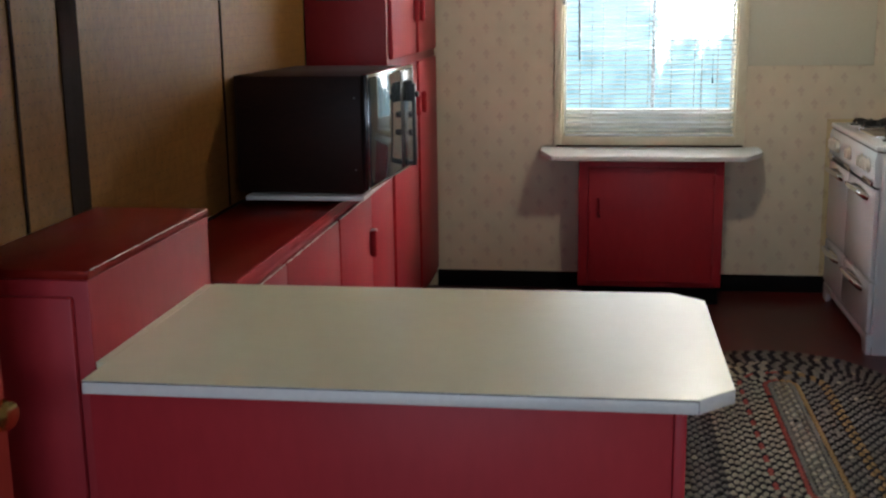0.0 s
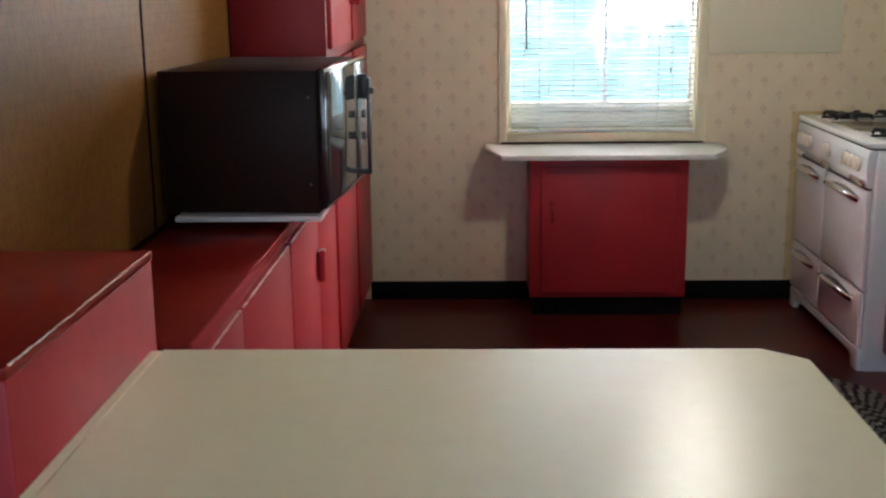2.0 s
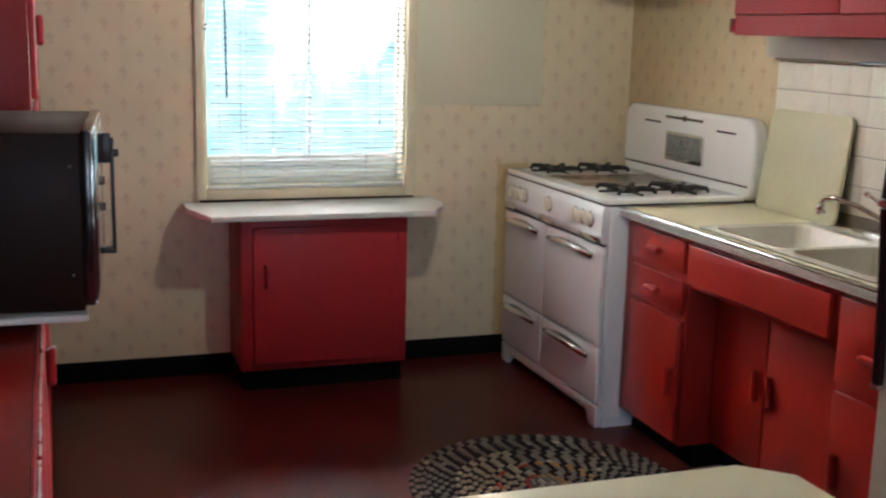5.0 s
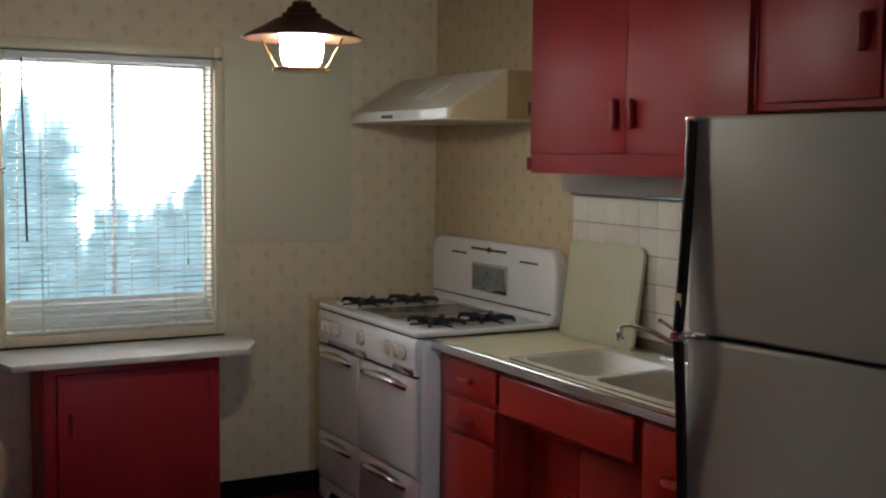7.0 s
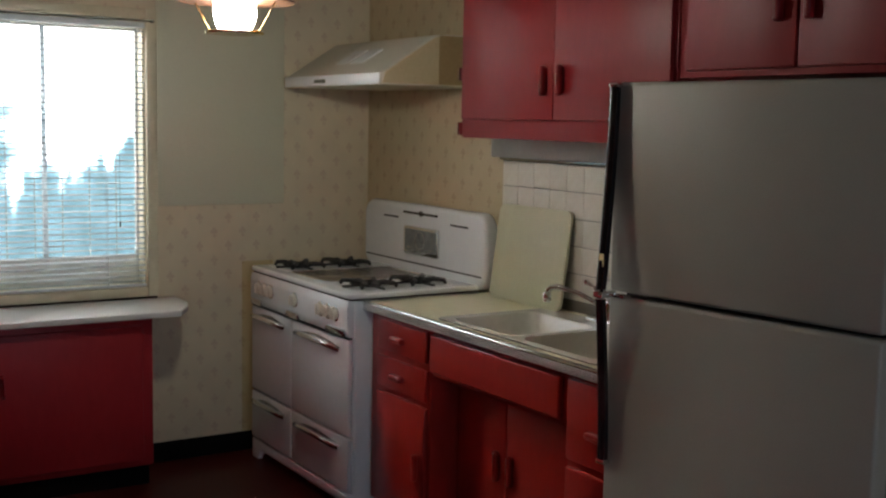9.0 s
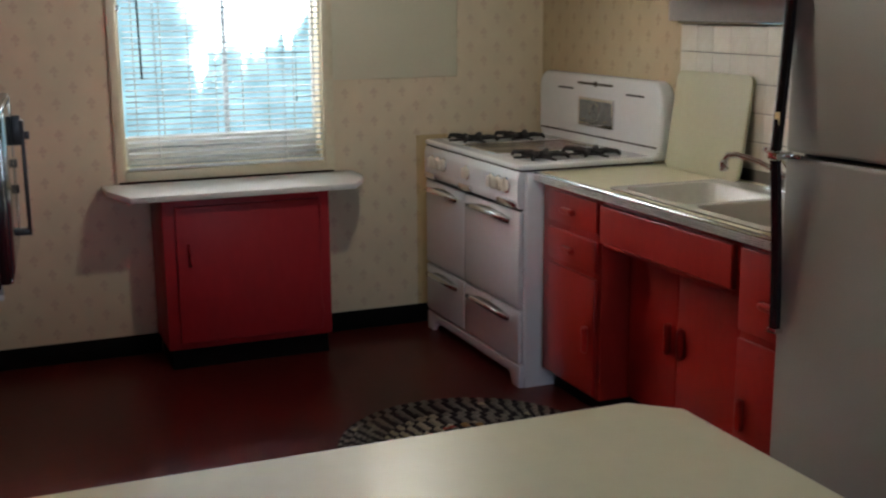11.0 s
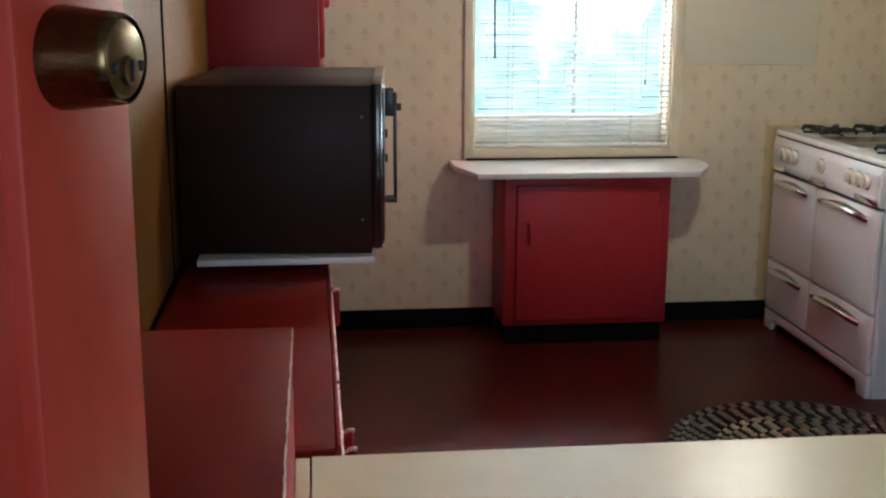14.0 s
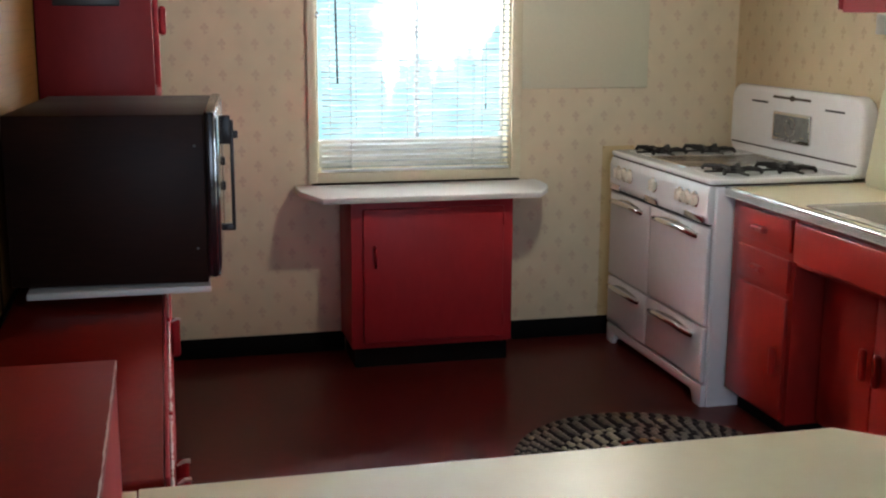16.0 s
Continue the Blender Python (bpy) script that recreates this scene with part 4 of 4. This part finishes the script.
def drawer_unit():
    c = thing("drawer_cabinet", "red painted base cabinet with two drawers over a door", "cabinet", (0.37, 3.6, 0), group="base cabinets by the sink")
    part("body", box(CX + 0.018, XE - 0.002, 3.412, SY1 - 0.002, 0.085, 0.862, 0.003), RED_GLOSS, c)
    part("toe_kick", box(CX + 0.08, XE - 0.002, 3.412, SY1 - 0.002, 0, 0.085), BASEB, c)
    for z0, z1 in ((0.718, 0.838), (0.570, 0.690)):
        d = part("drawer", box(CX, CX + 0.0175, 3.432, 3.800, z0, z1, 0.006), RED_GLOSS, c)
        part("handle", pull_h(CX, 3.575, 3.665, (z0 + z1) / 2 - 0.003, -1), RED_GLOSS, d)
    d = part("door", box(CX, CX + 0.0175, 3.432, 3.800, 0.100, 0.548, 0.006), RED_GLOSS, c)
    part("handle", pull_v(CX, 3.475, 0.262, 0.365, -1), RED_GLOSS, d)


def sink_unit():
    c = thing("sink_cabinet", "red painted sink cabinet with set-back doors under an apron", "cabinet", (0.4, 3.0, 0), group="base cabinets by the sink")
    part("body", box(CX + 0.150, XE - 0.002, 2.602, 3.408, 0.085, 0.660, 0.003), RED_GLOSS, c)
    part("upper_body", box(CX + 0.020, 0.10 + CX, 2.602, 3.408, 0.676, 0.862, 0.002), RED_GLOSS, c)
    part("toe_kick", box(CX + 0.20, XE - 0.002, 2.602, 3.408, 0, 0.085), BASEB, c)
    part("apron", box(CX - 0.002, CX + 0.0195, 2.628, 3.400, 0.694, 0.836, 0.009, 4), RED_GLOSS, c)
    for a, b, h in ((2.612, 3.088, 3.050), (3.092, 3.398, 3.130)):
        d = part("door", box(CX + 0.132, CX + 0.149, a, b, 0.10, 0.645, 0.005), RED_GLOSS, c)
        part("handle", pull_v(CX + 0.132, h, 0.34, 0.45, -1), RED_GLOSS, d)


def right_unit():
    c = thing("drawer_cabinet", "red painted base cabinet with a deep drawer over a door", "cabinet", (0.37, 2.5, 0), group="base cabinets by the sink")
    part("body", box(CX + 0.018, XE - 0.002, SY0, 2.598, 0.085, 0.862, 0.003), RED_GLOSS, c)
    part("toe_kick", box(CX + 0.08, XE - 0.002, SY0, 2.598, 0, 0.085), BASEB, c)
    d = part("drawer", box(CX, CX + 0.0175, SY0 + 0.004, 2.590, 0.585, 0.838, 0.006), RED_GLOSS, c)
    part("handle", pull_h(CX, 2.395, 2.475, 0.688, -1), RED_GLOSS, d)
    d = part("door", box(CX, CX + 0.0175, SY0 + 0.004, 2.590, 0.10, 0.560, 0.006), RED_GLOSS, c)
    part("handle", pull_v(CX, 2.548, 0.28, 0.38, -1), RED_GLOSS, d)


drawer_unit()
sink_unit()
right_unit()

ctop = thing("sink_counter", "cream laminate counter with ribbed metal edge", "countertop", (0.37, 3.1, 0.864))
CZ = 0.891
kx0, kx1, ky0, ky1 = 0.125, 0.615, 2.50, 3.395
part("top", join(box(0.074, XE - 0.001, ky1, 3.874, 0.864, CZ), box(0.074, XE - 0.001, SY0, ky0, 0.864, CZ), box(0.074, kx0, ky0, ky1, 0.864, CZ), box(kx1, XE - 0.001, ky0, ky1, 0.864, CZ)), LAMINATE, ctop)
part("metal_edge", prism([(0.0595, 0.858)] + [(0.0695 - 0.010 * math.cos(radians(15 * k)), 0.8835 + 0.010 * math.sin(radians(15 * k))) for k in range(7)] + [(0.078, 0.8935), (0.078, 0.8915), (0.0735, 0.891), (0.0735, 0.858)], "y", SY0, 3.875), EDGE_METAL, ctop, "ribbed aluminium edge")
# Extra polished round added only so the window glints on the edge.
part("glint_bead", tube([(0.0675, SY0, 0.8875), (0.0675, 3.875, 0.8875)], 0.0088, 20), STEEL, ctop, "polished bead added along the edge to catch a glint")
for z in (0.866, 0.872, 0.878):
    part("rib", tube([(0.0597, SY0, z), (0.0597, 3.875, z)], 0.0009, 6), SEAM, ctop)

sink = thing("sink", "cream porcelain double-bowl sink with flat rim", "sink", (0.37, 2.95, 0.74))


def bowl(x0, x1, y0, y1, top_z, depth):
    """An open bowl with rounded walls, from its rim down."""
    bm = bmesh.new()
    rings = []
    for inset, z, r in ((0, 0, 0.05), (0.006, -0.008, 0.05), (0.014, -depth * 0.8, 0.06), (0.03, -depth * 0.96, 0.06), (0.06, -depth, 0.07)):
        rings.append([bm.verts.new((a, b, top_z + z)) for a, b in rrect(x0 + inset, x1 - inset, y0 + inset, y1 - inset, r)])
    for a, b in zip(rings, rings[1:]):
        for k in range(len(a)):
            j = (k + 1) % len(a)
            bm.faces.new((a[k], a[j], b[j], b[k]))
    bm.faces.new(rings[-1])
    bmesh.ops.recalc_face_normals(bm, faces=bm.faces[:])
    bmesh.ops.reverse_faces(bm, faces=bm.faces[:])
    bmesh.ops.solidify(bm, geom=bm.faces[:], thickness=0.004)
    return bm


def rim():
    """The flat rim round two bowls, from a filled outline with two holes."""
    bm = bmesh.new()
    edges = []
    for outline in (rrect(kx0 - 0.012, kx1 + 0.012, ky0 - 0.012, ky1 + 0.012, 0.03), rrect(0.150, 0.525, 2.975, 3.370, 0.05), rrect(0.150, 0.525, 2.530, 2.945, 0.05)):
        vs = [bm.verts.new((a, b, CZ + 0.0045)) for a, b in outline]
        edges += [bm.edges.new((vs[i], vs[(i + 1) % len(vs)])) for i in range(len(vs))]
    bmesh.ops.triangle_fill(bm, use_beauty=True, use_dissolve=False, edges=edges)
    bmesh.ops.recalc_face_normals(bm, faces=bm.faces[:])
    for f in bm.faces:
        if f.normal.z < 0:
            f.normal_flip()
    g = bmesh.ops.extrude_face_region(bm, geom=bm.faces[:])
    bmesh.ops.translate(bm, vec=(0, 0, -0.005), verts=[v for v in g["geom"] if isinstance(v, bmesh.types.BMVert)])
    bmesh.ops.recalc_face_normals(bm, faces=bm.faces[:])
    return bm


part("rim", rim(), SINKW, sink)
so = rrect(kx0 - 0.013, kx1 + 0.013, ky0 - 0.013, ky1 + 0.013, 0.032)
part("rim_seam", tube([(x, y, CZ + 0.0006) for x, y in so + so[:1]], 0.0022, 6), SEAM, sink)
part("bowl", bowl(0.150, 0.525, 2.975, 3.370, CZ + 0.004, 0.15), SINKW, sink)
part("bowl", bowl(0.150, 0.525, 2.530, 2.945, CZ + 0.004, 0.15), SINKW, sink)
for y in (3.17, 2.74):
    part("drain", lathe([(0, 0), (0.04, 0), (0.042, 0.003), (0.03, 0.004), (0, 0.002)], (0.34, y, CZ - 0.144), 20), CHROME, sink)

faucet = thing("faucet", "chrome sink faucet with long swivel spout", "faucet", (0.575, 2.98, 0.897))
FZ = CZ + 0.0047
part("base_plate", prism(rrect(0.548, 0.602, 2.86, 3.10, 0.026), "z", FZ, FZ + 0.022, 0.006, 3), CHROME, faucet)
part("body", lathe([(0, 0), (0.024, 0), (0.021, 0.03), (0.019, 0.06), (0.014, 0.072), (0, 0.074)], (0.575, 2.98, FZ + 0.018), 20), CHROME, faucet)
part("spout", tube([(0.572, 2.985, FZ + 0.055), (0.555, 3.02, FZ + 0.075), (0.52, 3.08, FZ + 0.105), (0.48, 3.15, FZ + 0.125), (0.462, 3.178, FZ + 0.122), (0.455, 3.188, FZ + 0.105)], 0.0105, 10), CHROME, faucet)
part("aerator", lathe([(0, 0), (0.013, 0), (0.016, 0.008), (0.016, 0.03), (0.011, 0.038), (0, 0.038)], (0.453, 3.19, FZ + 0.066), 16), CHROME, faucet)
part("lever", join(tube([(0.575, 2.98, FZ + 0.08), (0.565, 3.01, FZ + 0.115), (0.545, 3.065, FZ + 0.145)], 0.008, 10, [0.012, 0.008, 0.007]), lathe([(0, -0.012), (0.009, -0.008), (0.011, 0), (0.009, 0.008), (0, 0.012)], (0.541, 3.073, FZ + 0.149), 14)), CHROME, faucet)

# leaning cutting board
tilt = math.degrees(math.atan2(0.052, 0.385))
CUT = Matrix.Translation((0.600, 3.535, CZ + 0.002)) @ pose(0, 0, 0, 0, tilt, 0)
cut = thing("cutting_board", "pale cream rounded cutting board leaning on tiles", "cutting board", m=CUT)
part("board", prism(rrect(-0.238, 0.238, 0.0, 0.390, 0.035), "x", -0.008, 0.008, 0.004), CUTTING, cut)

# ---- upper cabinets ----
UX = 0.362


def upper_main():
    y0, y1 = 2.462, 3.645
    c = thing("wall_cabinet", "red painted wall cabinet with two doors over the sink", "cabinet", (0.52, 3.05, 1.55), group="wall cabinets")
    part("body", box(UX, XE - 0.001, y0, y1, 1.551, HC - 0.003, 0.003), RED_SHADED, c)
    for a, b, h in ((y0 + 0.012, 3.0470, 3.000), (3.0490, y1 - 0.018, 3.092)):
        d = part("door", box(UX - 0.018, UX - 0.0005, a, b, 1.622, 2.40, 0.005), RED_SHADED, c)
        part("handle", pull_v(UX - 0.018, h, 1.708, 1.808, -1, 0.022, 0.028), RED_SHADED, d)
    for z in (1.56, 1.77):
        part("hinge", join(box(UX - 0.016, UX + 0.012, y1 + 0.0005, y1 + 0.004, z, z + 0.05, 0.001), tube([(UX - 0.016, y1 + 0.003, z), (UX - 0.016, y1 + 0.003, z + 0.05)], 0.004, 8)), CHROME, c, "worn metal hinge")


def upper_fridge():
    y0, y1 = 1.55, 2.458
    xx = UX + 0.004
    c = thing("wall_cabinet", "red painted wall cabinet above the refrigerator", "cabinet", (0.52, 2.0, 1.75), group="wall cabinets")
    part("body", box(xx, XE - 0.001, y0, y1, 1.752, HC - 0.003, 0.003), RED_SHADED, c)
    for a, b, h in ((y0 + 0.012, 1.996, 1.952), (2.004, y1 - 0.045, 2.055)):
        d = part("door", box(xx - 0.02, xx - 0.0005, a, b, 1.772, 2.40, 0.006), RED_SHADED, c)
        part("handle", pull_v(xx - 0.02, h, 1.895, 1.995, -1, 0.022, 0.028), RED_SHADED, d)


upper_main()
upper_fridge()
ul = thing("under_cabinet_light", "grey unlit strip light under the wall cabinet", "strip light", (0.6, 3.0, 1.47))
part("housing", box(0.600, XE - 0.013, 2.48, 3.79, 1.472, 1.549, 0.006), GREYPLATE, ul)
part("diffuser", box(0.593, 0.601, 2.5, 3.05, 1.485, 1.54, 0.003), SHELF_WHITE, ul)
part("rail", box(0.645, XE - 0.012, 2.48, 3.79, 1.4625, 1.471, 0.002), STEEL, ul)

# ---- refrigerator ----
FR = Matrix.Translation((-0.060, 2.246, 0)) @ pose(0, 0, 0, 0, 0, 97.0)
fr = thing("refrigerator", "taupe two-door refrigerator with long black handle", "refrigerator", m=FR)
FW, FH, SE = 0.80, 1.722, 1.158
part("cabinet", box(-FW, -0.004, -0.62, -0.068, 0.02, FH - 0.01, 0.008), FRIDGE, fr)
part("gasket", box(-FW + 0.012, -0.012, -0.068, -0.060, 0.09, FH - 0.012), BLACKMATT, fr)
part("freezer_door", box(-FW, 0, -0.060, 0, SE + 0.006, FH, 0.012, 3), FRIDGE, fr)
part("fridge_door", box(-FW, 0, -0.060, 0, 0.10, SE - 0.006, 0.012, 3), FRIDGE, fr)
part("kick_plate", box(-FW + 0.01, -0.01, -0.075, -0.05, 0.0, 0.095), BLACKMATT, fr)


def handle_strip(za, zb, wide_at):
    """A long bowed bar down the door's edge, standing off most at one end."""
    bm = bmesh.new()
    rings = []
    n = 14
    for i in range(n + 1):
        f = i / n
        z = za + (zb - za) * f
        k = f if wide_at == "top" else 1 - f
        off = 0.006 + 0.030 * k ** 1.6
        rings.append([bm.verts.new((x, y, z)) for x, y in ((-0.024, off), (-0.024, off + 0.014), (-0.018, off + 0.019), (-0.004, off + 0.019), (0.002, off + 0.014), (0.002, off - 0.012), (-0.003, off - 0.012), (-0.004, off))])
    for a, b in zip(rings, rings[1:]):
        for k in range(8):
            j = (k + 1) % 8
            bm.faces.new((a[k], a[j], b[j], b[k]))
    bm.faces.new(rings[0])
    bm.faces.new(rings[-1])
    bmesh.ops.recalc_face_normals(bm, faces=bm.faces[:])
    return bm


up = part("handle", handle_strip(SE + 0.012, FH - 0.012, "bottom"), BLACKGLOSS, fr, "long black bowed handle")
low = part("handle", handle_strip(0.700, SE - 0.012, "top"), BLACKGLOSS, fr, "long black bowed handle")
part("chrome_cap", box(-0.026, 0.004, -0.002, 0.024, FH - 0.014, FH - 0.002, 0.003), CHROME, up)
part("sticker", box(-0.021, -0.006, 0.0465, 0.0482, 1.235, 1.268), YELLOW, up, "small gold sticker")
part("chrome_cap", box(-0.026, 0.004, -0.002, 0.026, 0.688, 0.702, 0.003), CHROME, low)
part("hinge_bracket", join(box(-0.065, -0.026, 0.001, 0.012, SE - 0.008, SE + 0.004, 0.002), box(-0.030, 0.006, 0.001, 0.058, SE - 0.009, SE + 0.009, 0.004)), CHROME, fr, "chrome bracket between the doors")

# ---- pendant lamp ----
LX, LY, LZ = -0.772, 3.15, 1.857
pl = thing("pendant_lamp", "lit lantern pendant with aged copper shade and chain", "pendant lamp", (LX, LY, LZ))
L = (LX, LY, LZ)
part("shade", lathe([(0.1765, 0.0951), (0.1785, 0.0980), (0.1164, 0.1280), (0.0815, 0.1504), (0.0601, 0.1552), (0.0582, 0.1668), (0.0446, 0.1727), (0.0427, 0.1843), (0.0291, 0.1901), (0.0272, 0.2018), (0.0, 0.2056), (0.0, 0.1998), (0.0252, 0.1940), (0.0272, 0.1824), (0.0388, 0.1785), (0.0543, 0.1610), (0.0776, 0.1455), (0.1145, 0.1232), (0.1746, 0.0936)], L, 40), COPPER, pl)
part("glass", lathe([(0.0, 0.0097), (0.0430, 0.0097), (0.0570, 0.0291), (0.0635, 0.0631), (0.0610, 0.0970), (0.0510, 0.1261), (0.0, 0.1280)], L, 32), SHADEGLASS, pl, "glowing opal glass globe")
part("bottom_ring", lathe([(0.0582, 0.0), (0.0854, 0.0), (0.0873, 0.0039), (0.0834, 0.0088), (0.0582, 0.0088)], L, 36), BRIGHTBRASS, pl)
for k in range(4):
    a = radians(38 + 90 * k)
    part("rod", tube([(LX + 0.0815 * math.cos(a), LY + 0.0815 * math.sin(a), LZ + 0.0058), (LX + 0.1455 * math.cos(a), LY + 0.1455 * math.sin(a), LZ + 0.1086)], 0.0024, 8), BRASS, pl)
    part("finial", lathe([(0, -0.0067), (0.0058, 0), (0, 0.0088)], (LX + 0.1649 * math.cos(a), LY + 0.1649 * math.sin(a), LZ + 0.1086), 10), COPPER, pl)
part("loop", tube([(LX + 0.0116 * math.cos(radians(24 * k)), LY, LZ + 0.2153 + 0.0116 * math.sin(radians(24 * k))) for k in range(16)], 0.0024, 6), COPPER, pl)
z, k = LZ + 0.238, 0
while z < HC - 0.03:
    d = (1, 0) if k % 2 else (0, 1)
    part("chain_link", tube([(LX + d[0] * 0.008 * math.cos(radians(30 * i)), LY + d[1] * 0.008 * math.cos(radians(30 * i)), z + 0.016 * math.sin(radians(30 * i))) for i in range(13)], 0.002, 6), COPPER, pl)
    z, k = z + 0.025, k + 1
part("canopy", lathe([(0, -0.03), (0.02, -0.028), (0.055, -0.008), (0.058, 0), (0, 0)], (LX, LY, HC), 24), COPPER, pl)

# ---- braided rug ----


def braided_rug():
    cx, ya, yb, ring_w = -0.425, 2.36, 3.405, 0.0400
    rings = 12
    rnd = random.Random(11)
    verts, faces, mats = [], [], []

    def stadium(r, s):
        """The place and heading at s metres along an oval of that radius."""
        L1 = yb - ya
        arc = math.pi * r
        s %= 2 * (L1 + arc)
        if s < L1:
            return cx + r, ya + s, math.pi / 2
        s -= L1
        if s < arc:
            a = s / r
            return cx + r * math.cos(a), yb + r * math.sin(a), math.pi / 2 + a
        s -= arc
        if s < L1:
            return cx - r, yb - s, 3 * math.pi / 2
        s -= L1
        a = math.pi + s / r
        return cx + r * math.cos(a), ya + r * math.sin(a), math.pi / 2 + a

    # wools by ring: long strand on one side of the middle, on the other, short strand, its share of the pitch
    scheme = [(2, 2, 0, 0.40), (3, 4, 3, 0.45), (0, 2, 1, 0.40), (0, 2, 1, 0.40), (0, 4, 1, 0.42), (0, 2, 1, 0.42), (0, 2, 1, 0.42), (0, 2, 1, 0.44), (1, 1, 2, 0.36), (2, 2, 1, 0.46), (2, 2, 1, 0.44), (2, 2, 1, 0.46)]
    pitch = 0.056

    def strand(x, y, h, la, wa, ha, zc, mi):
        ca, sa = math.cos(h), math.sin(h)
        b = len(verts)
        for px, py, pz in ((la, 0, 0), (la * 0.5, wa, 0), (-la * 0.5, wa, 0), (-la, 0, 0), (-la * 0.5, -wa, 0), (la * 0.5, -wa, 0), (la * 0.6, 0, ha), (la * 0.3, wa * 0.5, ha), (-la * 0.3, wa * 0.5, ha), (-la * 0.6, 0, ha), (-la * 0.3, -wa * 0.5, ha), (la * 0.3, -wa * 0.5, ha)):
            verts.append((x + px * ca - py * sa, y + px * sa + py * ca, zc + pz))
        for k in range(6):
            faces.append((b + k, b + (k + 1) % 6, b + 6 + (k + 1) % 6, b + 6 + k))
        faces.append(tuple(range(b + 6, b + 12)))
        mats.extend([mi] * 7)

    for j in range(rings):
        r0 = 0.014 + j * ring_w
        for side in (-1, 1):
            r = r0 + side * ring_w * 0.245
            length = 2 * (yb - ya) + 2 * math.pi * r
            n = max(6, int(length / pitch))
            for i in range(n):
                left, right, short, f = scheme[j]
                step = length / n
                for centre, share_f, is_long in (((i + (0.5 if side > 0 else 0)) * step, 1 - f, True), ((i + 0.5 + (0.5 if side > 0 else 0)) * step, f, False)):
                    x, y, h = stadium(r, centre)
                    mi = short if not is_long else left if x < cx else right
                    if j == 1 and x > cx and not is_long:
                        mi = 4
                    if j == 1 and side < 0:
                        mi = 2
                    if j == 4 and x < cx and side < 0 and i % 2:
                        mi = 3
                    if rnd.random() < 0.02:
                        mi = rnd.choice((0, 1, 2))
                    strand(x, y, h + side * 0.22 + rnd.uniform(-0.05, 0.05), step * share_f * 0.56, 0.0098, 0.0062 if is_long else 0.0052, 0.0085 + rnd.uniform(-0.0007, 0.0007), mi)
    me = bpy.data.meshes.new("braid")
    me.from_pydata([(x - cx, y - 2.88, z) for x, y, z in verts], [], faces)
    for m in (RUG_L, RUG_D, RUG_G, RUG_R, RUG_Y):
        me.materials.append(m)
    me.polygons.foreach_set("material_index", mats)
    me.polygons.foreach_set("use_smooth", [True] * len(faces))
    rug = thing("braided_rug", "oval braided rug in black, beige and grey wool", "rug", (cx, 2.88, 0))
    R = 0.014 + (rings - 0.5) * ring_w
    outline = [(cx + R * math.cos(radians(a)), (yb if a <= 180 else ya) + R * math.sin(radians(a))) for a in range(0, 360, 6)]
    part("backing", prism(outline, "z", 0.0, 0.0085), RUG_D, rug)
    ob = new("braid", me)
    ob.parent = rug
    tagged(ob, "interlaced wool strands", kind="stuff")


braided_rug()

# ---- wall tiles ----
tiles = thing("tile_backsplash", "cream glazed square tiles with grey grout", "tiles", (XE, 3.1, 0.893), kind="structure")
part("grout", box(XE - 0.007, XE - 0.0005, SY0, 3.792, 0.893, 1.459), GROUT, tiles)
tile_me = mesh_of("tile", box(-0.0045, 0, -0.0523, 0.0523, -0.0507, 0.0507, 0.0018, 2), TILE)
for i in range(13):
    for j in range(5):
        yy, zz = 3.792 - 0.0533 - 0.1069 * i, 1.457 - 0.0521 - 0.1040 * j
        if yy - 0.05 > SY0:
            share("tile", tile_me, tiles, Vector((XE - 0.0071, yy, zz)) - SHIFT[tiles.name], pose(0, 0, 0, 0, random.uniform(-0.1, 0.1), random.uniform(-0.1, 0.1)))
